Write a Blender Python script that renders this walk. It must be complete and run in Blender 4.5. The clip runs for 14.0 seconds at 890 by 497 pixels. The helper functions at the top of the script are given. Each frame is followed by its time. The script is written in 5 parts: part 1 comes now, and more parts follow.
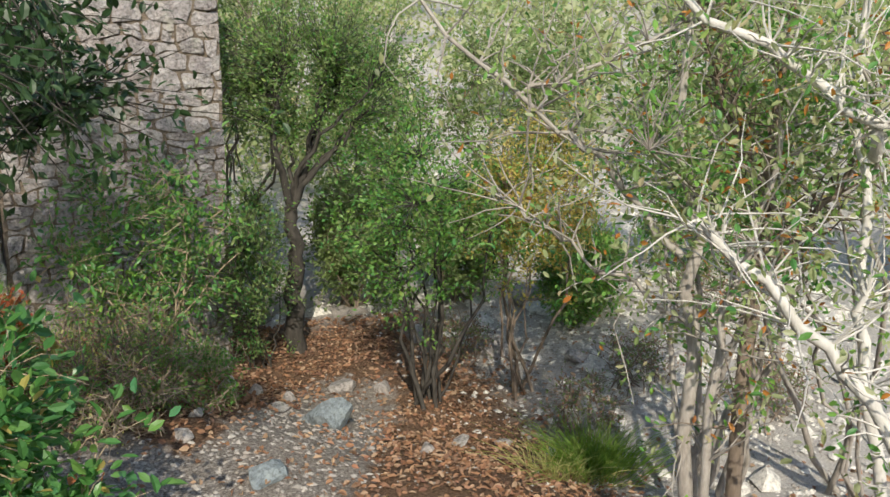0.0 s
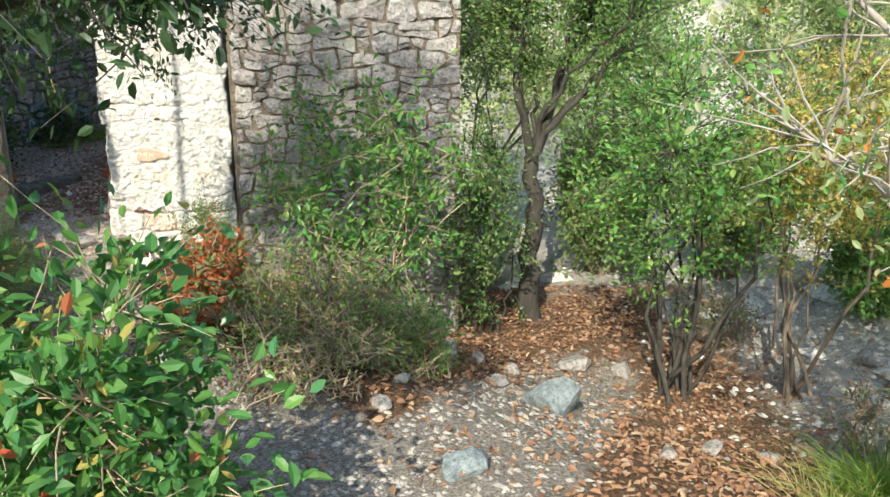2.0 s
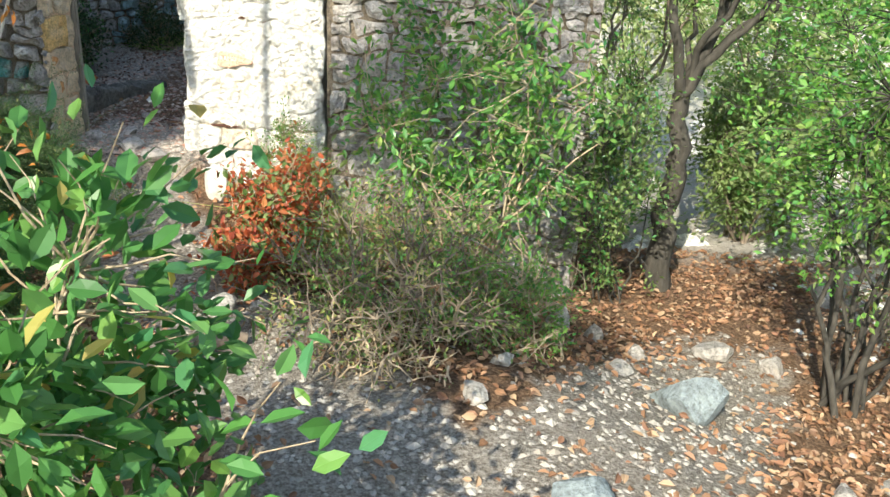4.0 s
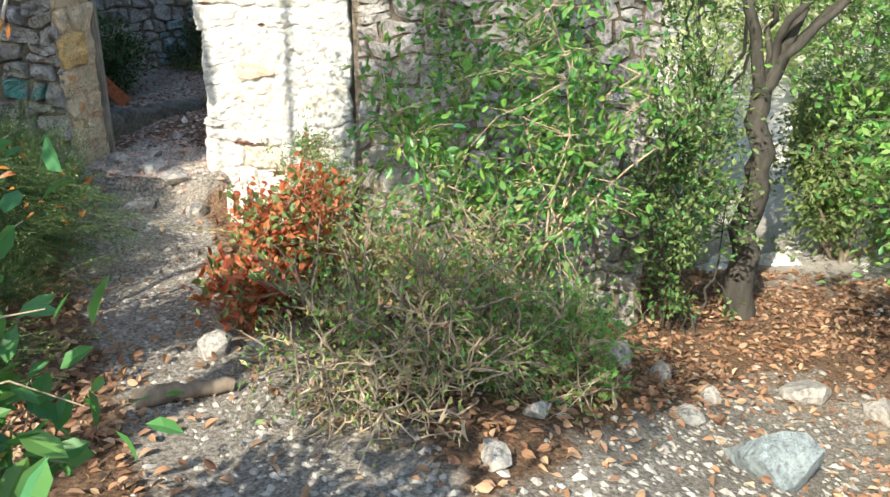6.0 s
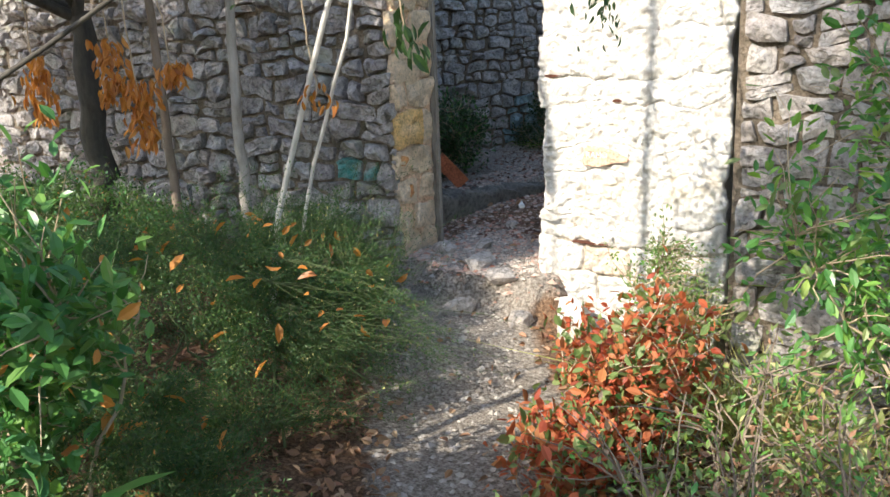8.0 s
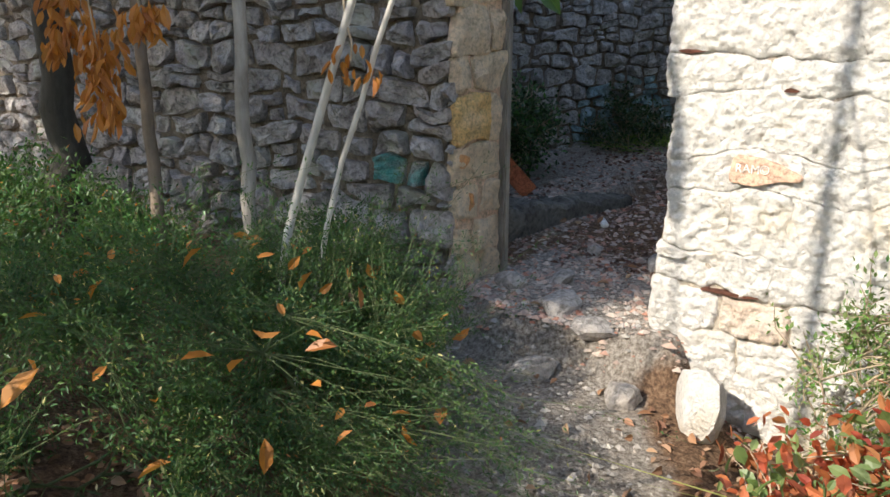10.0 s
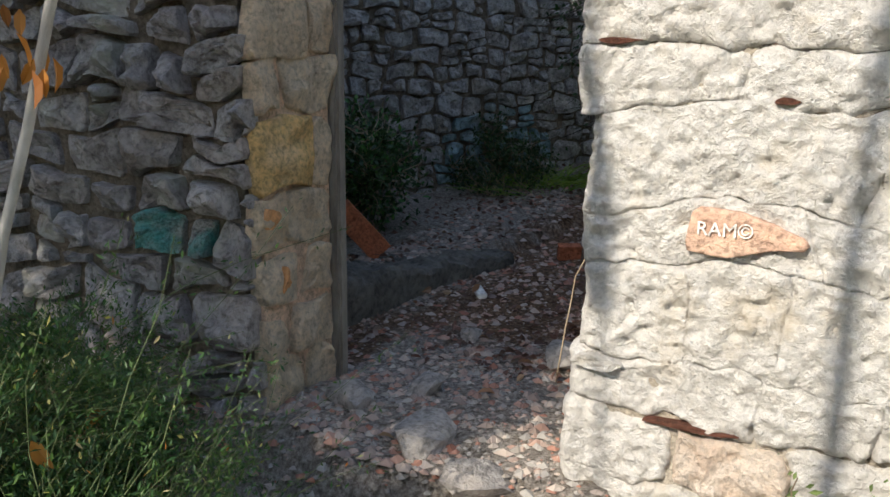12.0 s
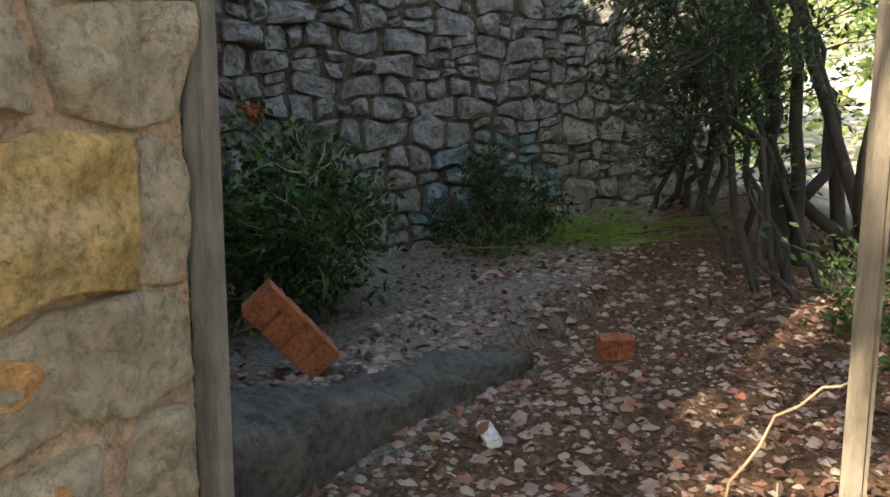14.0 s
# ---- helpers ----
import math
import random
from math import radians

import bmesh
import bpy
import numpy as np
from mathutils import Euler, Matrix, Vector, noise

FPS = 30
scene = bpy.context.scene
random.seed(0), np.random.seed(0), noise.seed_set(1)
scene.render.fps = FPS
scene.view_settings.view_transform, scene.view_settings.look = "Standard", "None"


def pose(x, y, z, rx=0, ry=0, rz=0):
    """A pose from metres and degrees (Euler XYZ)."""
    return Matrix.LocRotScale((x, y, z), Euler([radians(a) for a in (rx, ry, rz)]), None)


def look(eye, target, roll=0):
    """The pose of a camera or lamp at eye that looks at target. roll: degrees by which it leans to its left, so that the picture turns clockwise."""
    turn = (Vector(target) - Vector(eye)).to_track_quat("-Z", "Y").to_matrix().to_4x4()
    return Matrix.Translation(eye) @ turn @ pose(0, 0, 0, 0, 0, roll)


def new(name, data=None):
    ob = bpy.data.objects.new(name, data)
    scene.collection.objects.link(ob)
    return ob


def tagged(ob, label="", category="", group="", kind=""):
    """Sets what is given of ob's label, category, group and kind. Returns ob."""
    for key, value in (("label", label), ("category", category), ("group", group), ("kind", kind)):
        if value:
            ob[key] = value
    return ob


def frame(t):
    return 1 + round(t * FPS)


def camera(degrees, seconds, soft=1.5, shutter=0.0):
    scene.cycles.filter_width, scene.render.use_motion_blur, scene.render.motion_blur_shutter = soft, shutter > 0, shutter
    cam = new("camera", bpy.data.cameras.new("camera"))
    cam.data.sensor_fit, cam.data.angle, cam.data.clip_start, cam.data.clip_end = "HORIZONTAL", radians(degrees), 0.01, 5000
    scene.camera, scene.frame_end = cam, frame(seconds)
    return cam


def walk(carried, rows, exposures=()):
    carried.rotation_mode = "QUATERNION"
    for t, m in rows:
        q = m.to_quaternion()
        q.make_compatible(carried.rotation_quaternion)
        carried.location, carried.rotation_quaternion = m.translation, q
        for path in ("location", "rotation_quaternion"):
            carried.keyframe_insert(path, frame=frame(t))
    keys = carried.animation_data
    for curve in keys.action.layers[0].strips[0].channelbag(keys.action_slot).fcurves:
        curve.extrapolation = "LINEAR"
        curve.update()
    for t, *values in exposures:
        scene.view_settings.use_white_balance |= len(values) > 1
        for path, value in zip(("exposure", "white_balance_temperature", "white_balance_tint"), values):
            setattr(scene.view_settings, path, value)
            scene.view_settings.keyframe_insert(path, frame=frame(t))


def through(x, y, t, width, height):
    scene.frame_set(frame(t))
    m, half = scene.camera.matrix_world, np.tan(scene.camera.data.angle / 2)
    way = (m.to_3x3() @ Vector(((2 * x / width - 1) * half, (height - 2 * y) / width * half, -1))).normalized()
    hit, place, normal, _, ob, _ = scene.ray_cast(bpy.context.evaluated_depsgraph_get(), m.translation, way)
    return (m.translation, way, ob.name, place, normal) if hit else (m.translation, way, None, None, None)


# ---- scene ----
cam = camera(55.9, 14.0)
PATH = [
    (0, (2.551, -9.317, 3.158), (3.23, -7.498, 2.678), 1.1),
    (0.5, (2.745, -9.148, 3.074), (3.219, -7.261, 2.61), -0.7),
    (1, (2.803, -8.786, 2.93), (3.26, -6.892, 2.478), -0.6),
    (1.5, (2.931, -8.524, 2.836), (3.304, -6.621, 2.346), -0.9),
    (2, (2.989, -8.236, 2.761), (3.065, -6.318, 2.201), 0.0),
    (2.5, (2.977, -7.914, 2.698), (3.0, -5.996, 2.131), 1.3),
    (3, (2.976, -7.568, 2.619), (2.865, -5.659, 2.034), 2.9),
    (3.5, (2.906, -7.276, 2.462), (2.748, -5.387, 1.825), 3.2),
    (3.7, (2.881, -7.132, 2.45), (2.726, -5.264, 1.752), 2.9),
    (5.8, (3.163, -6.23, 2.198), (2.849, -4.39, 1.48), 0.5),
    (6, (3.154, -6.136, 2.187), (2.786, -4.285, 1.524), -0.3),
    (6.5, (3.134, -5.868, 2.169), (2.681, -4.01, 1.582), -0.5),
    (7, (3.084, -5.524, 2.13), (2.364, -3.736, 1.598), -2.3),
    (7.5, (2.892, -5.201, 2.098), (1.82, -3.588, 1.601), -4.0),
    (8, (2.598, -4.878, 2.106), (1.49, -3.286, 1.619), -2.3),
    (8.5, (2.336, -4.496, 2.074), (1.161, -2.953, 1.584), -1.3),
    (8.7, (2.215, -4.384, 2.063), (1.011, -2.864, 1.572), -0.7),
    (10.8, (1.179, -3.204, 1.856), (0.083, -1.6, 1.379), 0.1),
    (11, (1.129, -3.071, 1.847), (0.052, -1.448, 1.393), -0.2),
    (11.5, (0.992, -2.69, 1.781), (-0.04, -1.034, 1.342), 0.3),
    (12, (0.759, -2.292, 1.747), (-0.147, -0.555, 1.342), 0.6),
    (12.5, (0.569, -1.852, 1.655), (-0.306, -0.086, 1.314), -0.5),
    (13, (0.331, -1.449, 1.605), (-0.557, 0.316, 1.295), -0.7),
    (13.5, (0.11, -1.133, 1.613), (-0.757, 0.641, 1.299), -0.3),
    (14, (-0.095, -0.727, 1.624), (-0.953, 1.052, 1.308), 0.1),
]
walk(cam, [(t, look(eye, target, roll)) for t, eye, target, roll in PATH], exposures=[(0.0, 0.3, 6700, 8), (1.5, 0.8, 6700, 3), (3.0, 1.2, 6700, 2), (6.5, 1.45, 6700, 4), (8.5, 1.45, 6700, 9), (11.0, 0.8, 6700, 9), (12.5, 0.75, 6700, 9), (13.5, 1.0, 7400, 10), (14.0, 1.75, 8400, 8)])

# ---- world, sun, exposure ----
SUN_TO = Vector((-0.24, -0.85, 0.66)).normalized()
world = bpy.data.worlds.new("sky")
scene.world = world
world.use_nodes = True
wn = world.node_tree
sky = wn.nodes.new("ShaderNodeTexSky")
sky.sky_type = "NISHITA"
sky.sun_disc = False
sky.sun_elevation = math.asin(SUN_TO.z)
sky.sun_rotation = math.atan2(SUN_TO.x, SUN_TO.y)
wn.links.new(sky.outputs["Color"], wn.nodes["Background"].inputs["Color"])
wn.nodes["Background"].inputs["Strength"].default_value = 0.15
sun = new("sun", bpy.data.lights.new("sun", "SUN"))
sun.data.energy, sun.data.angle, sun.data.color = 3.5, radians(0.6), (1.0, 0.93, 0.82)
sun.matrix_world = look(SUN_TO * 40, (0, 0, 0))


# ---- materials ----
def nodes_of(name):
    m = bpy.data.materials.new(name)
    m.use_nodes = True
    return m, m.node_tree, m.node_tree.nodes["Principled BSDF"]


def ramp(nt, fac, stops):
    r = nt.nodes.new("ShaderNodeValToRGB")
    while len(r.color_ramp.elements) < len(stops):
        r.color_ramp.elements.new(0.5)
    for e, (p, c) in zip(r.color_ramp.elements, stops):
        e.position, e.color = p, (*c, 1)
    nt.links.new(fac, r.inputs["Fac"])
    return r.outputs["Color"]


def noise_of(nt, scale, detail=5, rough=0.6, stretch=None):
    co = nt.nodes.new("ShaderNodeTexCoord")
    out = co.outputs["Object"]
    if stretch:
        mp = nt.nodes.new("ShaderNodeMapping")
        mp.inputs["Scale"].default_value = stretch
        nt.links.new(out, mp.inputs["Vector"])
        out = mp.outputs["Vector"]
    n = nt.nodes.new("ShaderNodeTexNoise")
    n.inputs["Scale"].default_value = scale
    n.inputs["Detail"].default_value = detail
    n.inputs["Roughness"].default_value = rough
    nt.links.new(out, n.inputs["Vector"])
    return n.outputs["Fac"]


def mixed(nt, fac, a, b, mode="MIX"):
    m = nt.nodes.new("ShaderNodeMix")
    m.data_type, m.blend_type = "RGBA", mode
    for key, v in ((0, fac), (6, a), (7, b)):
        if isinstance(v, (int, float)):
            m.inputs[key].default_value = v
        elif isinstance(v, tuple):
            m.inputs[key].default_value = (*v, 1)
        else:
            nt.links.new(v, m.inputs[key])
    return m.outputs[2]


def bumped(nt, bsdf, height, strength, dist=0.02):
    b = nt.nodes.new("ShaderNodeBump")
    b.inputs["Strength"].default_value, b.inputs["Distance"].default_value = strength, dist
    nt.links.new(height, b.inputs["Height"])
    nt.links.new(b.outputs["Normal"], bsdf.inputs["Normal"])


def stone_mat(name, tones, scale=9, bump=0.8, rough=0.9, per_object=True, lichen=None, relief=0.022, contrast=1.0):
    """Rock: a tone for each piece, mottling at two scales, fine relief."""
    m, nt, b = nodes_of(name)
    big, fine = noise_of(nt, scale * 0.35, 4), noise_of(nt, scale * 4, 8, 0.7)
    n = len(tones)
    stops = [(i / (n - 1), c) for i, c in enumerate(tones)]
    if per_object:
        info = nt.nodes.new("ShaderNodeObjectInfo")
        base = ramp(nt, info.outputs["Random"], stops)
        base = mixed(nt, 0.45, base, ramp(nt, big, [(0.2 + 0.6 * p, c) for p, c in stops]))
    else:
        base = ramp(nt, big, [(0.25 + 0.5 * p, c) for p, c in stops])
    speck = ramp(nt, fine, [(0.36, (0.50, 0.48, 0.46)), (0.5, (1.08, 1.07, 1.05)), (0.64, (1.35, 1.32, 1.28))])
    base = mixed(nt, 0.8 * contrast, base, speck, "MULTIPLY")
    stain = ramp(nt, noise_of(nt, scale * 0.9, 6, 0.65), [(0.36, (0.68, 0.66, 0.64)), (0.5, (1.08, 1.08, 1.07)), (0.66, (1.25, 1.22, 1.17))])
    base = mixed(nt, 0.7 * contrast, base, stain, "MULTIPLY")
    vein = ramp(nt, noise_of(nt, scale * 0.7, 5, 0.6), [(0.485, (1, 1, 1)), (0.497, (0, 0, 0)), (0.503, (0, 0, 0)), (0.515, (1, 1, 1))])
    base = mixed(nt, 0.16 * contrast, base, vein, "MULTIPLY")
    if lichen:
        base = mixed(nt, ramp(nt, noise_of(nt, 2.3, 6, 0.65), [(0.55, (0, 0, 0)), (0.68, (0.8, 0.8, 0.8))]), base, lichen)
    nt.links.new(base, b.inputs["Base Color"])
    b.inputs["Roughness"].default_value = rough
    b.inputs["Specular IOR Level"].default_value = 0.25
    bumped(nt, b, mixed(nt, 0.06, mixed(nt, 0.45, noise_of(nt, scale * 1.3, 6, 0.7), fine), vein), bump, relief * 2.2)
    return m


def leaf_mat(name, tones, through=0.35, gloss=0.45):
    """Leaves: a tone for each leaf, light passing through."""
    m, nt, b = nodes_of(name)
    geo = nt.nodes.new("ShaderNodeNewGeometry")
    n = len(tones)
    col = ramp(nt, geo.outputs["Random Per Island"], [(i / (n - 1), c) for i, c in enumerate(tones)])
    col = mixed(nt, 0.5, col, ramp(nt, noise_of(nt, 3.0, 3), [(0.3, (0.7, 0.72, 0.7)), (0.7, (1.25, 1.2, 1.1))]), "MULTIPLY")
    nt.links.new(col, b.inputs["Base Color"])
    b.inputs["Roughness"].default_value = gloss
    b.inputs["Specular IOR Level"].default_value = 0.4
    tr = nt.nodes.new("ShaderNodeBsdfTranslucent")
    nt.links.new(mixed(nt, 1.0, col, (1.25, 1.4, 0.8), "MULTIPLY"), tr.inputs["Color"])
    mx = nt.nodes.new("ShaderNodeMixShader")
    mx.inputs[0].default_value = through
    nt.links.new(b.outputs[0], mx.inputs[1])
    nt.links.new(tr.outputs[0], mx.inputs[2])
    nt.links.new(mx.outputs[0], nt.nodes["Material Output"].inputs["Surface"])
    return m


def bark_mat(name, dark, light, scale=14):
    m, nt, b = nodes_of(name)
    n1 = noise_of(nt, scale, 7, 0.7, (1, 1, 0.25))
    col = ramp(nt, n1, [(0.3, dark), (0.7, light)])
    col = mixed(nt, ramp(nt, noise_of(nt, 3.1, 4), [(0.5, (0, 0, 0)), (0.7, (0.5, 0.5, 0.5))]), col, tuple(1.25 * k for k in light))
    nt.links.new(col, b.inputs["Base Color"])
    b.inputs["Roughness"].default_value = 0.9
    bumped(nt, b, n1, 0.9, 0.015)
    return m


WALL_TONES = [(0.23, 0.21, 0.21), (0.34, 0.32, 0.31), (0.29, 0.26, 0.26), (0.43, 0.41, 0.40), (0.33, 0.28, 0.25), (0.38, 0.37, 0.37)]
M_RUBBLE = stone_mat("rubble stone", WALL_TONES, 9, 0.9, lichen=(0.42, 0.42, 0.34))
M_DARKRUB = stone_mat("damp rubble stone", [(0.26, 0.26, 0.26), (0.38, 0.37, 0.36), (0.31, 0.30, 0.30), (0.45, 0.44, 0.42)], 9, 0.9)
M_MORTAR = stone_mat("earthy mortar", [(0.13, 0.105, 0.08), (0.22, 0.18, 0.14), (0.17, 0.14, 0.11)], 14, 1.0, per_object=False)
M_LIME = stone_mat("rough lime render", [(0.74, 0.71, 0.67), (0.80, 0.77, 0.73), (0.77, 0.74, 0.70), (0.82, 0.80, 0.77)], 13, 1.0, lichen=(0.72, 0.62, 0.48), relief=0.026, contrast=0.4)
M_LIMEPINK = stone_mat("pink tinted lime render", [(0.68, 0.50, 0.38), (0.76, 0.66, 0.57), (0.74, 0.58, 0.46)], 13, 1.0, per_object=False, relief=0.026, contrast=0.5)
M_PALESTONE = stone_mat("sun-bleached limestone", [(0.52, 0.50, 0.47), (0.66, 0.64, 0.60), (0.58, 0.55, 0.50)], 6, 0.9, per_object=False)
M_LIMEMORT = stone_mat("pale lime mortar", [(0.40, 0.35, 0.29), (0.55, 0.50, 0.43)], 12, 1.0, per_object=False)
M_TAN = stone_mat("tan dressed stone", [(0.70, 0.53, 0.36), (0.80, 0.63, 0.45), (0.72, 0.58, 0.42), (0.82, 0.67, 0.49)], 11, 1.0, relief=0.035, contrast=0.7)
M_TANMORT = stone_mat("tan mortar", [(0.64, 0.44, 0.30), (0.78, 0.56, 0.40)], 14, 0.9, per_object=False)
M_OCHRE = stone_mat("ochre stained stone", [(0.62, 0.38, 0.13), (0.72, 0.49, 0.22), (0.64, 0.47, 0.30)], 12, 0.8, per_object=False, relief=0.04)
M_RUST = stone_mat("orange painted stone", [(0.45, 0.26, 0.14), (0.62, 0.30, 0.12)], 8, 0.6, per_object=False)
M_TEAL = stone_mat("stone with teal spray paint", [(0.05, 0.30, 0.27), (0.16, 0.34, 0.31), (0.32, 0.32, 0.31), (0.30, 0.30, 0.28)], 22, 0.9, per_object=False)
M_ROCK = stone_mat("limestone rock", [(0.28, 0.26, 0.25), (0.40, 0.38, 0.36), (0.34, 0.31, 0.29), (0.47, 0.45, 0.42)], 8, 0.9)
M_BLUEROCK = stone_mat("blue grey rock", [(0.17, 0.21, 0.23), (0.28, 0.32, 0.34), (0.22, 0.26, 0.28)], 8, 0.9)
M_BRICK = stone_mat("terracotta", [(0.42, 0.13, 0.06), (0.52, 0.18, 0.09), (0.36, 0.12, 0.07)], 16, 0.6)
# Red-brown brick darkened in colour to stand for shaded holes.
M_DARKBRICK = stone_mat("shade-dark recess brick", [(0.10, 0.045, 0.03), (0.16, 0.065, 0.045)], 16, 0.8, per_object=False)
M_SALMON = stone_mat("worn salmon brick", [(0.56, 0.35, 0.26), (0.64, 0.45, 0.35)], 12, 0.6, per_object=False)
# Ledge tones cut by about a third, putting interior shade into their colour.
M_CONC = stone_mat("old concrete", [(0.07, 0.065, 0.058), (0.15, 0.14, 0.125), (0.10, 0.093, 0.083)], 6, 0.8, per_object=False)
M_WOODPOST = bark_mat("weathered timber", (0.13, 0.105, 0.08), (0.34, 0.30, 0.25), 22)
M_BARKDARK = bark_mat("dark bark", (0.025, 0.022, 0.018), (0.085, 0.075, 0.062))
M_BARKPALE = bark_mat("pale bark", (0.22, 0.19, 0.16), (0.46, 0.42, 0.37))
M_BARKBROWN = bark_mat("brown bark", (0.12, 0.09, 0.065), (0.27, 0.21, 0.16))
M_DEADWOOD = bark_mat("bleached dead wood", (0.45, 0.42, 0.37), (0.68, 0.65, 0.60))
M_TWIG = bark_mat("dry twig", (0.26, 0.19, 0.12), (0.52, 0.41, 0.29))
M_LEAF_BIG = leaf_mat("broad evergreen leaf", [(0.05, 0.15, 0.04), (0.09, 0.24, 0.06), (0.07, 0.20, 0.07), (0.16, 0.30, 0.07), (0.07, 0.22, 0.10)], 0.3, 0.35)
M_LEAF_BRIGHT = leaf_mat("bright green leaf", [(0.06, 0.19, 0.05), (0.14, 0.33, 0.07), (0.24, 0.43, 0.09), (0.09, 0.27, 0.09), (0.34, 0.46, 0.12)], 0.4)
# Pale yellow-grey tones put bright sunlight into the leaf colour.
M_LEAF_PALE = leaf_mat("sunlit-toned pale leaf", [(0.30, 0.36, 0.16), (0.42, 0.45, 0.26), (0.52, 0.52, 0.36), (0.22, 0.33, 0.12), (0.50, 0.42, 0.26)], 0.45)
M_LEAF_OLIVE = leaf_mat("olive green leaf", [(0.10, 0.17, 0.05), (0.18, 0.25, 0.09), (0.24, 0.30, 0.12), (0.14, 0.21, 0.08)], 0.35)
M_LEAF_DARK = leaf_mat("dark oak leaf", [(0.025, 0.055, 0.02), (0.04, 0.085, 0.03), (0.055, 0.10, 0.04)], 0.25, 0.4)
M_LEAF_YELLOW = leaf_mat("yellowing leaf", [(0.52, 0.40, 0.12), (0.64, 0.50, 0.18), (0.40, 0.38, 0.10), (0.60, 0.40, 0.15)], 0.45)
M_LEAF_RED = leaf_mat("red autumn leaf", [(0.36, 0.065, 0.035), (0.52, 0.13, 0.06), (0.50, 0.21, 0.09), (0.28, 0.05, 0.04)], 0.35)
M_LEAF_ORANGE = leaf_mat("dried orange leaf", [(0.45, 0.17, 0.04), (0.55, 0.24, 0.06), (0.38, 0.14, 0.05)], 0.35)
M_NEEDLE = leaf_mat("fine heath foliage", [(0.026, 0.075, 0.024), (0.046, 0.115, 0.034), (0.10, 0.175, 0.045), (0.036, 0.09, 0.036)], 0.3)
M_DRYGRASS = leaf_mat("dry yellow-green grass", [(0.32, 0.33, 0.10), (0.50, 0.44, 0.19), (0.24, 0.30, 0.09), (0.58, 0.48, 0.27)], 0.35)
M_GRASS = leaf_mat("fresh grass", [(0.12, 0.24, 0.04), (0.20, 0.32, 0.06), (0.28, 0.36, 0.08)], 0.4)
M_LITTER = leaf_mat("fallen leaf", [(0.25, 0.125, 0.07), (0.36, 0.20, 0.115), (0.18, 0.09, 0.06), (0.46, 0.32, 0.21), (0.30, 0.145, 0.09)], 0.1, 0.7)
# Darker copy of the fallen leaf, with the ruin's shade in its colour.
M_SHADELITTER = leaf_mat("shade-darkened fallen leaf", [(0.13, 0.065, 0.05), (0.20, 0.11, 0.085), (0.10, 0.055, 0.045), (0.32, 0.24, 0.20)], 0.1, 0.7)
M_WHITE = stone_mat("white plastic scrap", [(0.72, 0.72, 0.70), (0.80, 0.80, 0.78)], 5, 0.1, 0.5, per_object=False)


def ground_mat():
    """Bare dirt with grit on the path, brown litter off it, pale stones far to the east."""
    m, nt, b = nodes_of("forest ground")
    at = nt.nodes.new("ShaderNodeAttribute")
    at.attribute_name = "bare"
    fine, mid = noise_of(nt, 45, 8, 0.75), noise_of(nt, 5, 5)
    dirt = ramp(nt, fine, [(0.38, (0.12, 0.10, 0.08)), (0.5, (0.27, 0.235, 0.20)), (0.64, (0.46, 0.42, 0.37))])
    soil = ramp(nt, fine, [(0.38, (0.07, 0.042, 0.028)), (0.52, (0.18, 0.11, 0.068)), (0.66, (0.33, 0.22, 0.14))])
    edge = nt.nodes.new("ShaderNodeMath")
    edge.operation = "ADD"
    nt.links.new(at.outputs["Fac"], edge.inputs[0])
    nt.links.new(mid, edge.inputs[1])
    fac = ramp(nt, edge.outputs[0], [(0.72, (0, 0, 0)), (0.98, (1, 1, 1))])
    pale = nt.nodes.new("ShaderNodeAttribute")
    pale.attribute_name = "pale"
    chalk = ramp(nt, fine, [(0.3, (0.36, 0.33, 0.29)), (0.5, (0.52, 0.49, 0.45)), (0.72, (0.68, 0.65, 0.60))])
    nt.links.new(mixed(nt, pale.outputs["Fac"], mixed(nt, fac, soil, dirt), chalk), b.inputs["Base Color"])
    b.inputs["Roughness"].default_value = 0.95
    b.inputs["Specular IOR Level"].default_value = 0.15
    bumped(nt, b, mixed(nt, 0.5, fine, mid), 1.0, 0.04)
    return m


M_GROUND = ground_mat()


# ---- mesh helpers ----
def mesh_np(name, verts, faces, mat, parent=None, label="", smooth=False):
    """One mesh object from arrays; faces all of one size."""
    verts, faces = np.asarray(verts, np.float32), np.asarray(faces, np.int32)
    me = bpy.data.meshes.new(name)
    k = faces.shape[1]
    me.vertices.add(len(verts))
    me.vertices.foreach_set("co", verts.ravel())
    me.loops.add(faces.size)
    me.loops.foreach_set("vertex_index", faces.ravel())
    me.polygons.add(len(faces))
    me.polygons.foreach_set("loop_start", np.arange(0, faces.size, k, dtype=np.int32))
    me.polygons.foreach_set("use_smooth", np.full(len(faces), smooth))
    me.update(calc_edges=True)
    me.materials.append(mat)
    ob = new(name, me)
    ob.parent = parent
    if label:
        tagged(ob, label)
    return ob


def part(name, bm, mat, parent, label=""):
    me = bpy.data.meshes.new(name)
    bm.to_mesh(me)
    bm.free()
    me.materials.append(mat)
    ob = new(name, me)
    ob.parent = parent
    return tagged(ob, label)


def smoothstep(a, b, v):
    t = np.clip((v - a) / (b - a), 0, 1)
    return t * t * (3 - 2 * t)


def wobble(x, y, s, k=0.0):
    """Smooth cheap relief from a few crossed waves."""
    return (np.sin(x * s + 1.3 + k) * np.cos(y * s * 1.13 - 0.7 + k) + 0.6 * np.sin(x * s * 2.17 - y * s * 1.7 + 2 * k) + 0.4 * np.cos(x * s * 3.9 + y * s * 3.3 - k)) / 2


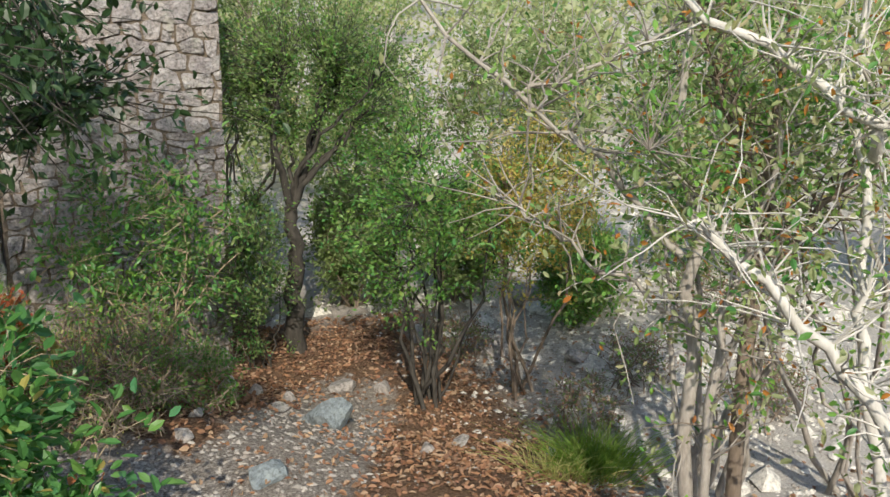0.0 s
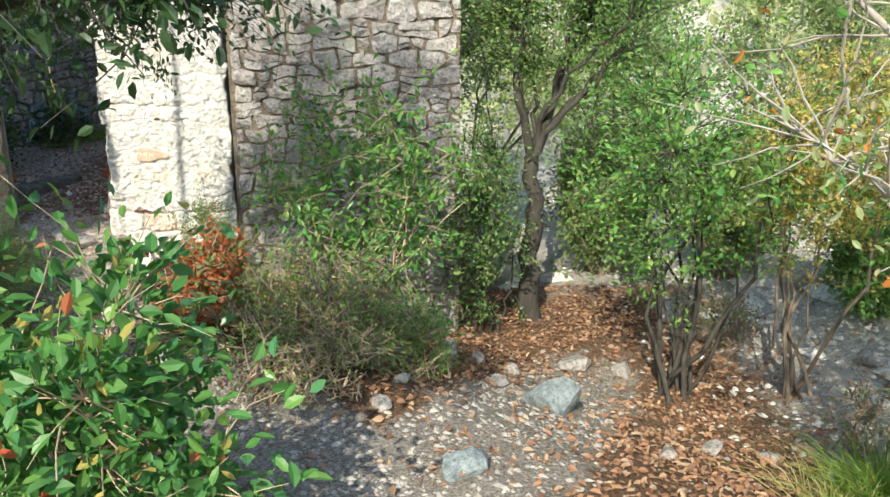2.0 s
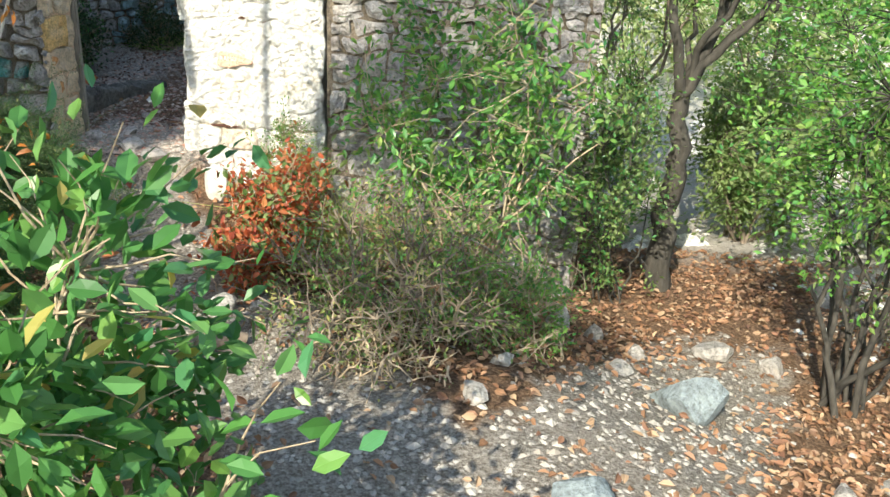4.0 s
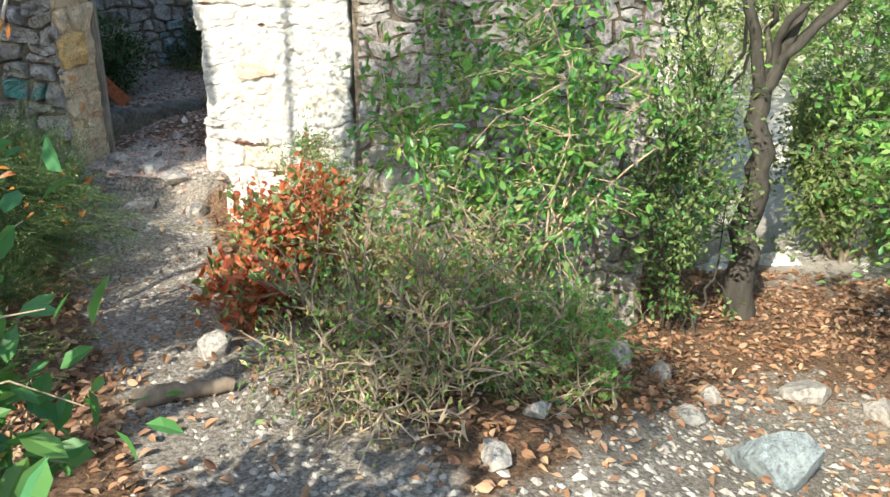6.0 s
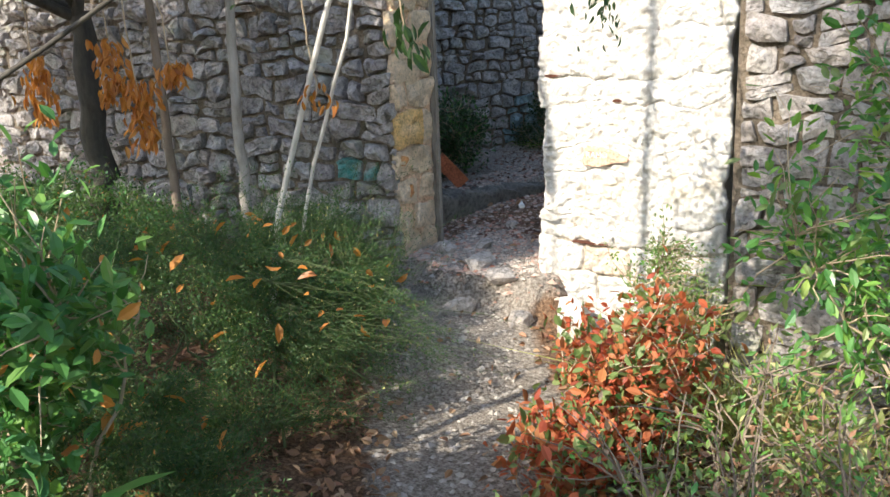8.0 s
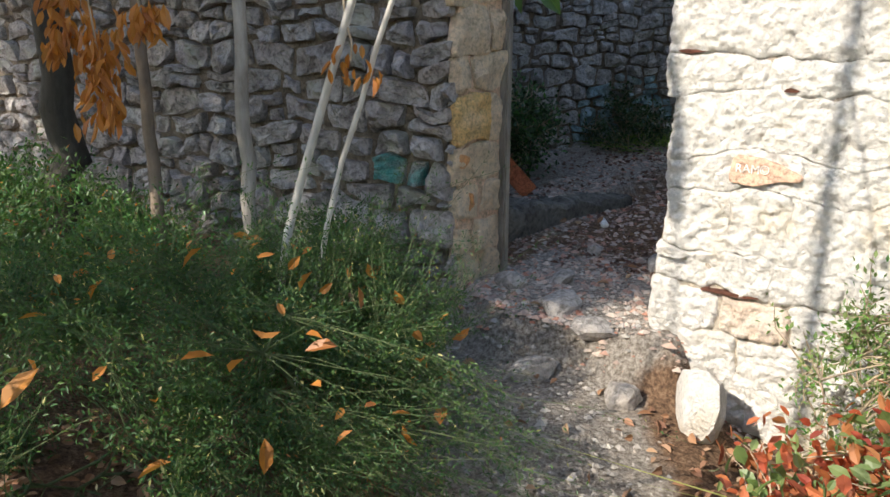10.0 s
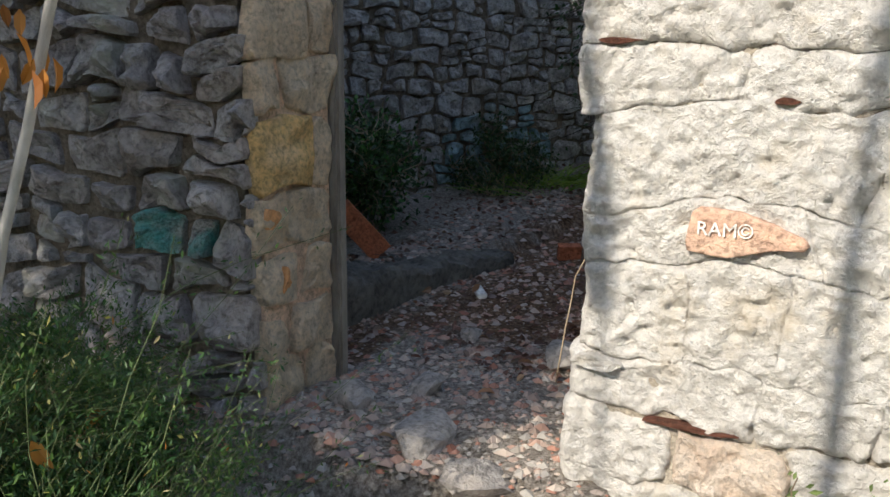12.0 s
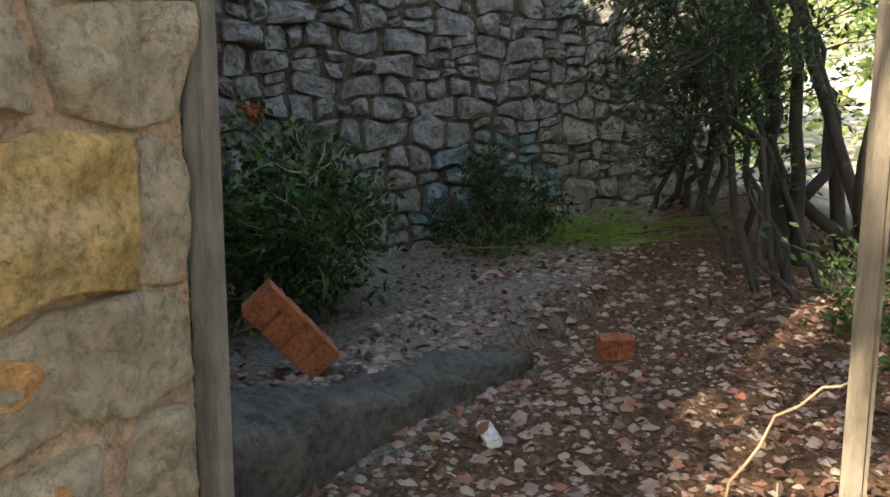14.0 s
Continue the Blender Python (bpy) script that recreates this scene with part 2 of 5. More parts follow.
# ---- ground ----
def ground_z(x, y):
    x, y = np.asarray(x, float), np.asarray(y, float)
    d = (x - 3.2) * 0.757 + (y + 4.6) * 0.654
    z = 0.16 + 0.62 * smoothstep(-4.6, -9.6, y)
    z = z - 0.80 * smoothstep(0.4, 3.6, d) * smoothstep(9.5, 6.0, x)
    z = z + 0.30 * smoothstep(0.5, 2.6, -d) + 0.10 * smoothstep(-1.4, -0.4, y) * smoothstep(0.8, -0.2, x)
    sill = smoothstep(-0.22, -0.06, y + 0.05 * np.sin(x * 7)) * smoothstep(0.30, 0.12, x) * smoothstep(-1.7, -1.5, x)
    z = z * (1 - sill) + sill * (0.50 + 0.07 * np.clip(y, 0, 5))
    inside = smoothstep(0.3, 0.5, y) * smoothstep(3.0, 2.0, x)
    floor_in = 0.49 + 0.05 * np.clip(y, 0, 6) - 0.25 * smoothstep(-0.4, 1.8, x)
    z = z * (1 - inside) + inside * floor_in
    edge = -1.72 + 0.24 * (y - 0.9)
    shelf = smoothstep(edge + 0.03, edge - 0.05, x) * smoothstep(0.5, 0.6, y) + smoothstep(2.0, 4.2, y) * smoothstep(0.6, -1.0, x) * 0.8
    shelf = np.clip(shelf, 0, 1)
    z = z * (1 - shelf) + shelf * (0.76 - 0.05 * np.clip(y - 1, 0, 1.2) + 0.09 * np.clip(y - 2.2, 0, 4))
    far = np.hypot(x - 2, y + 2)
    z = z + 0.16 * np.clip(y - 9, 0, 60) + 0.10 * np.clip(x - 11, 0, 60) + 0.05 * np.clip(-x - 8, 0, 60)
    return z + 0.035 * wobble(x, y, 1.9) + 0.014 * wobble(x, y, 6.3, 1.0) + 0.02 * smoothstep(10, 40, far) * wobble(x, y, 0.5) * 20


def bare_mask(x, y):
    """1 on trodden dirt, 0 under litter."""
    d = (x - 3.2) * 0.757 + (y + 4.6) * 0.654
    path = smoothstep(0.75, 0.25, np.abs(d + 0.10)) * smoothstep(0.4, -0.4, y) * smoothstep(4.6, 3.6, x)
    cam_path = smoothstep(1.6, 0.8, np.abs(x - 2.7)) * smoothstep(-3.7, -4.9, y) * smoothstep(-14, -10, y)
    gully = smoothstep(0.9, 0.3, np.abs((x - 3.6) * 0.92 + (y + 3.2) * -0.38)) * smoothstep(0.5, -2.0, y) * smoothstep(-5, -4, y)
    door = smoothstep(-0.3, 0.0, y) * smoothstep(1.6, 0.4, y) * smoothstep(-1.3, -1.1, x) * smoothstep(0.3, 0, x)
    # 0.5 lets darker soil through: interior shade put into the floor colour.
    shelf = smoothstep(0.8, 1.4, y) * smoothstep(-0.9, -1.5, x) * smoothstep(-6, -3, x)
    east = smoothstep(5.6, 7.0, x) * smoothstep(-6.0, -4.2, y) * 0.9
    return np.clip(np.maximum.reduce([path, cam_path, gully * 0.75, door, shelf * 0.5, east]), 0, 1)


def pale_mask(x, y):
    """1 on the sun-bleached stony slope to the east and north-east, and on ground painted sunlit behind the ruin."""
    east = smoothstep(5.6, 7.4, x + 0.3 * wobble(x, y, 1.1)) * smoothstep(-7.5, -5.0, y)
    north = smoothstep(3.7, 4.5, x) * smoothstep(0.9, 2.0, y) * 0.8
    # Last term paints ground behind the ruin pale, as if in sunlight.
    return 0.9 * np.maximum.reduce([east, north, smoothstep(5.6, 7.0, y) * smoothstep(-2.5, -1.0, x)])


def build_ground():
    near_x, near_y = np.arange(-4.5, 9.0, 0.07), np.arange(-10.5, 7.0, 0.07)
    step = 0.09 * 1.16 ** np.arange(1, 52)
    far = np.cumsum(step)
    xs = np.concatenate([near_x[0] - far[::-1], near_x, near_x[-1] + far])
    ys = np.concatenate([near_y[0] - far[::-1], near_y, near_y[-1] + far])
    gx, gy = np.meshgrid(xs, ys)
    gz = ground_z(gx, gy)
    v = np.stack([gx, gy, gz], -1).reshape(-1, 3)
    w = len(xs)
    i = (np.arange(len(ys) - 1)[:, None] * w + np.arange(w - 1)).ravel()
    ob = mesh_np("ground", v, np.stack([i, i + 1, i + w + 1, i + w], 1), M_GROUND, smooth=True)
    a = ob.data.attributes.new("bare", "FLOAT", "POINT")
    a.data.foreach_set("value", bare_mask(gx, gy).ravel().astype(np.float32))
    a = ob.data.attributes.new("pale", "FLOAT", "POINT")
    a.data.foreach_set("value", pale_mask(gx, gy).ravel().astype(np.float32))
    return tagged(ob, "uneven trodden dirt path between brown leaf litter", "ground", kind="structure")


build_ground()


# ---- rubble masonry ----
def shrink(poly, gap, cut=0.08):
    """The polygon drawn in by a joint's half width, its corners rounded."""
    c = poly.mean(0)
    size = np.sqrt(((poly - c) ** 2).sum(1)).mean()
    p = c + (poly - c) * max(0.3, 1 - gap / max(size, 1e-4) * 1.25)
    n = np.roll(p, -1, 0)
    return np.stack([p * (1 - cut) + n * cut, p * cut + n * (1 - cut)], 1).reshape(-1, 2)


def vnoise(p, seed=0):
    """Smooth lattice noise in -1..1 at the points p (n, 3)."""
    i = np.floor(p).astype(np.int64)
    f = p - i
    f = f * f * (3 - 2 * f)

    def at(dx, dy, dz):
        h = ((i[:, 0] + dx) * 374761393 + (i[:, 1] + dy) * 668265263 + (i[:, 2] + dz) * 1274126177 + seed * 69069) & 0xFFFFFFFF
        h = ((h ^ (h >> 13)) * 1274126177) & 0xFFFFFFFF
        return ((h ^ (h >> 16)) & 0xFFFF) / 32767.5 - 1.0

    out = 0.0
    for dx in (0, 1):
        for dy in (0, 1):
            for dz in (0, 1):
                w = (f[:, 0] if dx else 1 - f[:, 0]) * (f[:, 1] if dy else 1 - f[:, 1]) * (f[:, 2] if dz else 1 - f[:, 2])
                out = out + w * at(dx, dy, dz)
    return out


def fbm(p, octaves=3, seed=0):
    return sum(vnoise(p * 2.03**k, seed + k) * 0.5**k for k in range(octaves))


def outline(poly, m):
    """The closed polygon as m points at even steps."""
    q = np.vstack([poly, poly[:1]])
    d = np.concatenate([[0], np.cumsum(np.linalg.norm(np.diff(q, axis=0), axis=1))])
    t = np.linspace(0, d[-1], m, endpoint=False)
    return np.column_stack([np.interp(t, d, q[:, 0]), np.interp(t, d, q[:, 1])])


def stone_piece(poly, to_world, depth, proud, rng, parent, mat, name="stone", lean=0.1, bulge=0.22, sides=18, soft=False):
    """One stone: rounded sides and a rough hewn face of a few tilted planes."""
    n, c = sides, poly.mean(0)
    size = np.ptp(poly, axis=0).mean()
    poly = outline(poly, n)
    seed = rng.randrange(10000)
    poly = c + (poly - c) * (1 + min(lean, 0.08) * fbm(np.column_stack([poly * 9, np.full(n, seed * 0.37)]), 2, seed))[:, None]
    planes = [(np.array([math.cos(a), math.sin(a)]) * rng.uniform(0.5, 2.0) * lean / 0.1, rng.uniform(0.75, 1.25)) for a in (rng.uniform(0, 6.28) for _ in range(4))]
    shape = np.array([(1.0, 0.0), (0.985, 0.66), (0.955, 0.92), (0.88, 1.0), (0.74, 1.02), (0.58, 1.04), (0.42, 1.05), (0.22, 1.06)])
    q = (c + (poly - c)[None] * shape[:, :1, None]).reshape(-1, 2)
    k = np.repeat(shape[:, 1], n)
    h = k.copy()
    for g, o in planes:
        h = np.minimum(h, np.maximum(k * 0.35, o - (q - c) @ g / max(size, 0.02)))
    p3 = np.column_stack([q, np.full(len(q), seed * 0.37)])
    out = proud * (h + (fbm(p3 * 14, 3, seed) * 1.6 + fbm(p3 * 42, 2, seed + 5) * 0.5) * bulge * k)
    v = np.concatenate([np.column_stack([poly, np.full(n, -depth)]), np.column_stack([q, out]), np.array([[c[0], c[1], out[-n:].mean()]])])
    j = np.arange(n)
    j2 = (j + 1) % n
    tri = []
    for r in range(0, 8 * n, n):
        tri += [np.stack([r + j, r + j2, r + n + j2], 1), np.stack([r + j, r + n + j2, r + n + j], 1)]
    tri.append(np.stack([8 * n + j, 8 * n + j2, np.full(n, 9 * n)], 1))
    if parent is None:
        return to_world(v), np.concatenate(tri)
    return mesh_np(name, to_world(v), np.concatenate(tri), mat, parent, smooth=soft)


def course_cells(x0, x1, z0, z1, w, h, rng):
    """Rough courses of rubble: wavering beds, leaning joints, now and then two flat stones on one another."""
    lines, z = [], z0
    while z < z1:
        lines.append((z, rng.uniform(0, 99)))
        z += h * rng.choice([0.6, 0.85, 1.0, 1.15, 1.45])

    def bed(k, x):
        z, ph = lines[k]
        return z + 0.20 * h * math.sin(x * 2.1 / w + ph) + 0.12 * h * math.sin(x * 5.3 / w + 2 * ph)

    cells = []
    for k in range(len(lines) - 1):
        x = x0 - rng.uniform(0, w)
        tall = lines[k + 1][0] - lines[k][0]
        lean = 0.0
        while x < x1:
            wid = w * rng.choice([0.5, 0.7, 0.9, 1.0, 1.25, 1.6]) * (0.7 + 0.3 * tall / h)
            lean2 = rng.uniform(-0.3, 0.3) * tall
            a, b, m = x, x + wid, x + wid / 2
            lo, hi = [bed(k, q) for q in (a, m, b)], [bed(k + 1, q) for q in (a, m, b)]
            if rng.random() < 0.28 and tall > 0.8 * h:
                f = rng.uniform(0.35, 0.65)
                mid = [p + (q - p) * (f + rng.uniform(-0.1, 0.1)) for p, q in zip(lo, hi)]
                bands = [(lo, mid, 0, f), (mid, hi, f, 1)]
            else:
                bands = [(lo, hi, 0, 1)]
            for p, q, f0, f1 in bands:
                cell = np.array([(a + lean * (f0 - 0.5), p[0]), (m, p[1] + rng.uniform(-0.06, 0.06) * h), (b + lean2 * (f0 - 0.5), p[2]), (b + lean2 * (f1 - 0.5), q[2]), (m, q[1] + rng.uniform(-0.06, 0.06) * h), (a + lean * (f1 - 0.5), q[0])])
                cell[:, 0] = np.clip(cell[:, 0], x0, x1)
                cells.append(cell)
            x, lean = b, lean2
    return cells


def block_box(name, lo, hi, mat, parent=None, label="", jit=0.0, rng=None):
    """A box with bevelled edges; jit moves its corners."""
    bm = bmesh.new()
    bmesh.ops.create_cube(bm, size=1)
    for v in bm.verts:
        v.co = Vector([(a + b) / 2 + (b - a) * c for a, b, c in zip(lo, hi, v.co)])
        if jit:
            v.co += Vector([rng.uniform(-jit, jit) for _ in range(3)])
    bmesh.ops.bevel(bm, geom=bm.edges[:], offset=min(min(b - a for a, b in zip(lo, hi)) * 0.2, 0.018), segments=2, affect="EDGES")
    return part(name, bm, mat, parent, label)


def face_map(origin, along, out):
    """Maps (u, z, outward) of a wall face into the world."""
    o, a, n = (np.array(k, float) for k in (origin, along, out))

    def to_world(v):
        return o + v[:, :1] * a + v[:, 1:2] * np.array([0, 0, 1.0]) + v[:, 2:3] * n

    return to_world


def rubble(parent, cells, to_world, rng, mats, gap=0.009, proud=(0.02, 0.05), limit=300, sides=18, far_mat=None, close=1000):
    """Stones of one face; what lies past the limit is joined into one mesh."""
    far_v, far_f, base = [], [], 0
    cells = [c for c in cells if np.ptp(c[:, 0]) >= 0.05 and np.ptp(c[:, 1]) >= 0.04]
    for k, poly in enumerate(cells):
        mat = mats(poly.mean(0), rng)
        got = stone_piece(shrink(poly, gap * rng.uniform(0.7, 1.6)), to_world, 0.06, rng.uniform(*proud), rng, parent if k < limit else None, mat, sides=sides if k < close else 14)
        if k >= limit:
            far_v.append(got[0])
            far_f.append(got[1] + base)
            base += len(got[0])
    if far_v:
        tagged(mesh_np("far_stones", np.concatenate(far_v), np.concatenate(far_f), far_mat, parent), kind="stuff")


def wall_core(name, pts, z0, z1, mat, label):
    """A wall's core: the plan polygon pts raised from z0 to z1, with a broken top."""
    bm = bmesh.new()
    lo = [bm.verts.new((x, y, z0)) for x, y in pts]
    f = bm.faces.new(lo)
    ex = bmesh.ops.extrude_face_region(bm, geom=[f])
    for v in ex["geom"]:
        if isinstance(v, bmesh.types.BMVert):
            v.co.z = z1
    bmesh.ops.recalc_face_normals(bm, faces=bm.faces[:])
    return tagged(part(name, bm, mat, None), label, "wall", kind="structure")


# Cores rise unseen past the stones, added height to keep sun out inside.
WALL_TOP = 5.0
wall_right = wall_core("wall_front_right", [(1.24, 0.02), (3.46, 0.02), (3.46, 3.4), (3.05, 3.4), (3.05, 0.46), (1.24, 0.46)], -1.3, WALL_TOP, M_MORTAR, "ruined rubble stone wall in dappled shade")
# The left core's extra 0.7 m is unseen height against sun on wall_inner.
wall_left = wall_core("wall_front_left", [(-9.5, 0.03), (-1.27, 0.03), (-1.27, 0.46), (-9.5, 0.46)], -0.4, WALL_TOP + 0.7, M_MORTAR, "rough rubble stone wall beside the doorway in shade")
pier = wall_core("wall_door_pier", [(0.03, 0.03), (1.17, 0.03), (1.17, 0.44), (0.03, 0.44)], -0.5, WALL_TOP, M_LIMEMORT, "sunlit lime-rendered stone pier with cracked blocks")
jamb = wall_core("wall_door_jamb", [(-1.265, 0.05), (-1.205, 0.05), (-1.205, 0.46), (-1.265, 0.46)], 0.2, WALL_TOP, M_TANMORT, "tan stone door jamb with proud mortar")
wall_back = wall_core("wall_inner", [(-4.6, -0.2 + 0.7), (-4.25, 0.5), (-0.95, 6.25), (-1.3, 6.45)], 0.0, 3.3, M_MORTAR, "dark rubble wall inside the ruin with ivy")


# ---- plants ----
def tubes(paths, sides=6):
    """Verts and quads of tapered tubes along paths of (points, radii)."""
    vs, fs, base = [], [], 0
    ang = np.arange(sides) * 2 * np.pi / sides
    for pts, rad in paths:
        pts = np.asarray(pts, float)
        t = np.gradient(pts, axis=0)
        t /= np.linalg.norm(t, axis=1, keepdims=True) + 1e-9
        ref = np.array([0.31, 0.95, 0.05]) if abs(t[0, 2]) > 0.6 else np.array([0, 0, 1.0])
        a = np.cross(t, ref)
        a /= np.linalg.norm(a, axis=1, keepdims=True) + 1e-9
        b = np.cross(t, a)
        ring = pts[:, None] + np.asarray(rad)[:, None, None] * (np.cos(ang)[None, :, None] * a[:, None] + np.sin(ang)[None, :, None] * b[:, None])
        n = len(pts)
        vs.append(ring.reshape(-1, 3))
        i = np.arange(n - 1)[:, None] * sides
        j, j2 = np.arange(sides), (np.arange(sides) + 1) % sides
        fs.append(np.stack([i + j, i + j2, i + sides + j2, i + sides + j], -1).reshape(-1, 4) + base)
        base += n * sides
    return np.concatenate(vs), np.concatenate(fs)


def bent(a, b, rng, sag=0.15, n=7, kink=0.04):
    """A crooked line from a to b that rises first and then leans over."""
    a, b = np.asarray(a, float), np.asarray(b, float)
    t = np.linspace(0, 1, n)[:, None]
    length = np.linalg.norm(b - a)
    side = np.array([rng.gauss(0, 1), rng.gauss(0, 1), 0.6]) * sag * length * 0.5
    p = a + (b - a) * t + side * (np.sin(np.pi * t) * 0.7)
    jit = np.array([[rng.gauss(0, kink) for _ in range(3)] for _ in range(n)]) * length * 0.35
    jit[0] = 0
    return p + jit


def leaf_mesh(pos, way, size, rng, aspect=0.5, fold=0.25, rich=False):
    """Folded leaves at pos, pointing along way: two triangles each, or six with a rounded outline and a curl."""
    n = len(pos)
    way = way / (np.linalg.norm(way, axis=1, keepdims=True) + 1e-9)
    up = rng.normal(size=(n, 3)) * 0.75 + np.array([0, 0, 1.0])
    side = np.cross(way, up)
    side /= np.linalg.norm(side, axis=1, keepdims=True) + 1e-9
    nrm = np.cross(side, way)
    L = (size * rng.uniform(0.6, 1.25, n))[:, None]
    W = L * aspect * 0.5
    if not rich:
        v = np.stack([pos, pos + way * L * 0.5 + side * W + nrm * W * fold, pos + way * L, pos + way * L * 0.5 - side * W + nrm * W * fold], 1)
        f = np.array([[0, 1, 2], [0, 2, 3]])
    else:
        curl = nrm * L * rng.uniform(-0.25, 0.1, n)[:, None]
        lift = nrm * W * fold
        v = np.stack([pos, pos + way * L * 0.33 + side * W * 0.85 + lift, pos + way * L * 0.7 + side * W * 0.8 + lift + curl * 0.5, pos + way * L + curl, pos + way * L * 0.7 - side * W * 0.8 + lift + curl * 0.5, pos + way * L * 0.33 - side * W * 0.85 + lift, pos + way * L * 0.5 + curl * 0.2], 1)
        f = np.array([[0, 1, 6], [1, 2, 6], [2, 3, 6], [3, 4, 6], [4, 5, 6], [5, 0, 6]])
    k = v.shape[1]
    faces = (np.arange(n)[:, None, None] * k + f).reshape(-1, 3)
    return v.reshape(-1, 3), faces


def in_ball(rng, n, shell=0.0):
    p = rng.normal(size=(n, 3))
    p /= np.linalg.norm(p, axis=1, keepdims=True)
    return p * (shell + (1 - shell) * rng.uniform(0, 1, (n, 1)) ** 0.45)


M_GREENTWIG = bark_mat("green twig", (0.05, 0.08, 0.03), (0.14, 0.17, 0.07))
M_BLUEPAINT = stone_mat("stone with faded blue paint", [(0.14, 0.24, 0.28), (0.22, 0.31, 0.34), (0.25, 0.26, 0.26)], 7, 0.9, per_object=False)


def shrub(name, label, category, base, centre, radii, stems, twigs, per_twig, leaf, mats, seed, stem_r=0.02, bark=None, rich=False, aspect=0.5, group="", spread=0.15, shell=0.15, trunk=None, thin=1.0):
    """A shrub or small tree: crooked stems from the foot into the crown, twigs off them, leaves along the twigs."""
    rng, r = np.random.default_rng(seed), random.Random(seed)
    bark = bark or M_BARKBROWN
    foot = new(name)
    foot.location = base
    base, centre, radii = (np.array(k, float) for k in (base, centre, radii))
    lines, fork = [], base
    if trunk:
        p = np.array([base - (0, 0, 0.1)] + [np.array(q, float) for q in trunk[0]])
        p = np.stack([np.interp(np.linspace(0, len(p) - 1, 14), np.arange(len(p)), p[:, k]) for k in range(3)], 1)
        p[1:-1] += rng.normal(size=(12, 3)) * trunk[1] * 0.22
        v, f = tubes([(p - base, np.linspace(1.15, 0.7, 14) * trunk[1])], 10)
        mesh_np("trunk", v, f, bark, foot, smooth=True)
        fork, spread = p[-1], trunk[1] * 0.3
    for i in range(stems):
        target = centre + in_ball(rng, 1, 0.35)[0] * radii * 0.8
        start = fork + np.array([r.uniform(-1, 1), r.uniform(-1, 1), 0]) * spread + np.array([0, 0, -0.05])
        p = bent(start, target, r, 0.22, 10, 0.05)
        rr = np.linspace(1, 0.3, 10) * stem_r * r.uniform(0.7, 1.15)
        lines.append(p)
        v, f = tubes([(p - base, rr)], 7)
        mesh_np("stem", v, f, bark, foot, smooth=True)
    tw = []
    ball = in_ball(rng, twigs, shell)
    az = np.arctan2(ball[:, 1], ball[:, 0])
    lobes = 0.86 + 0.22 * np.sin(3 * az + seed) * np.cos(4 * ball[:, 2] + seed) + 0.14 * np.sin(7 * az - 2 * seed)
    lobes = lobes * np.where(rng.uniform(0, 1, twigs) < 0.12, 1.28, 1.0)
    ends = centre + ball * radii * lobes[:, None]
    gap = np.sin(ends[:, 0] * 7 + seed) * np.sin(ends[:, 1] * 6.3 + 2 * seed) * np.sin(ends[:, 2] * 7.7 + 3 * seed)
    ends = ends[gap > -0.22]
    twigs = len(ends)
    every = np.concatenate([p[3:] for p in lines])
    for e in ends:
        dist = np.linalg.norm(every - e, axis=1)
        s = every[np.argmin(dist + rng.uniform(0, 0.25, len(dist)))]
        tw.append(bent(s, e, r, 0.2, 5, 0.06))
    paths = [(p - base, np.linspace(0.0045, 0.0014, 5) * thin) for p in tw]
    v, f = tubes(paths, 4)
    tagged(mesh_np("twig", v, f, bark, foot), kind="stuff")
    tw = np.array(tw)
    t = rng.uniform(0.25, 1.0, (twigs, per_twig))
    pos = np.stack([np.stack([np.interp(t[i], np.linspace(0, 1, 5), tw[i, :, k]) for k in range(3)], -1) for i in range(twigs)])
    pos = pos + rng.normal(size=pos.shape) * leaf * 0.9
    way = (tw[:, -1] - tw[:, 0])[:, None] * 0.6 + rng.normal(size=pos.shape) * np.linalg.norm(tw[:, -1] - tw[:, 0], axis=1)[:, None, None] * 0.6
    pos, way = pos.reshape(-1, 3), way.reshape(-1, 3)
    which = rng.uniform(0, 1, len(pos))
    share = 0.0
    for mat, frac, sub, where in mats:
        sel = (which >= share) & (which < share + frac)
        if where is not None:
            sel &= where(pos)
        share += frac
        if sel.any():
            v, f = leaf_mesh(pos[sel] - base, way[sel], np.full(sel.sum(), leaf), rng, aspect, rich=rich)
            tagged(mesh_np(sub, v, f, mat, foot), kind="stuff")
    return tagged(foot, label, category, group)


def gz(x, y):
    return float(ground_z(x, y))


# ---- trees and shrubs ----
G, O = "foliage", "dull_leaves"
shrub("broadleaf_shrub", "glossy broad-leaved evergreen shrub beside the path", "shrub", (1.6, -5.35, gz(1.6, -5.35)), (1.7, -5.3, 1.15), (0.85, 0.75, 0.85), 12, 400, 13, 0.085, [(M_LEAF_BIG, 0.93, G, None), (M_LEAF_YELLOW, 0.03, "yellow_leaves", None), (M_LEAF_RED, 0.008, "red_leaves", None)], 11, 0.012, M_TWIG, True, 0.55)
shrub("broadleaf_shrub", "small glossy broad-leaved shrub at the path's edge", "shrub", (0.2, -3.75, gz(0.2, -3.75)), (0.18, -3.7, 1.3), (0.4, 0.5, 0.6), 7, 190, 13, 0.075, [(M_LEAF_BIG, 0.97, G, None), (M_LEAF_ORANGE, 0.02, "orange_leaves", None)], 51, 0.01, M_TWIG, True, 0.5)
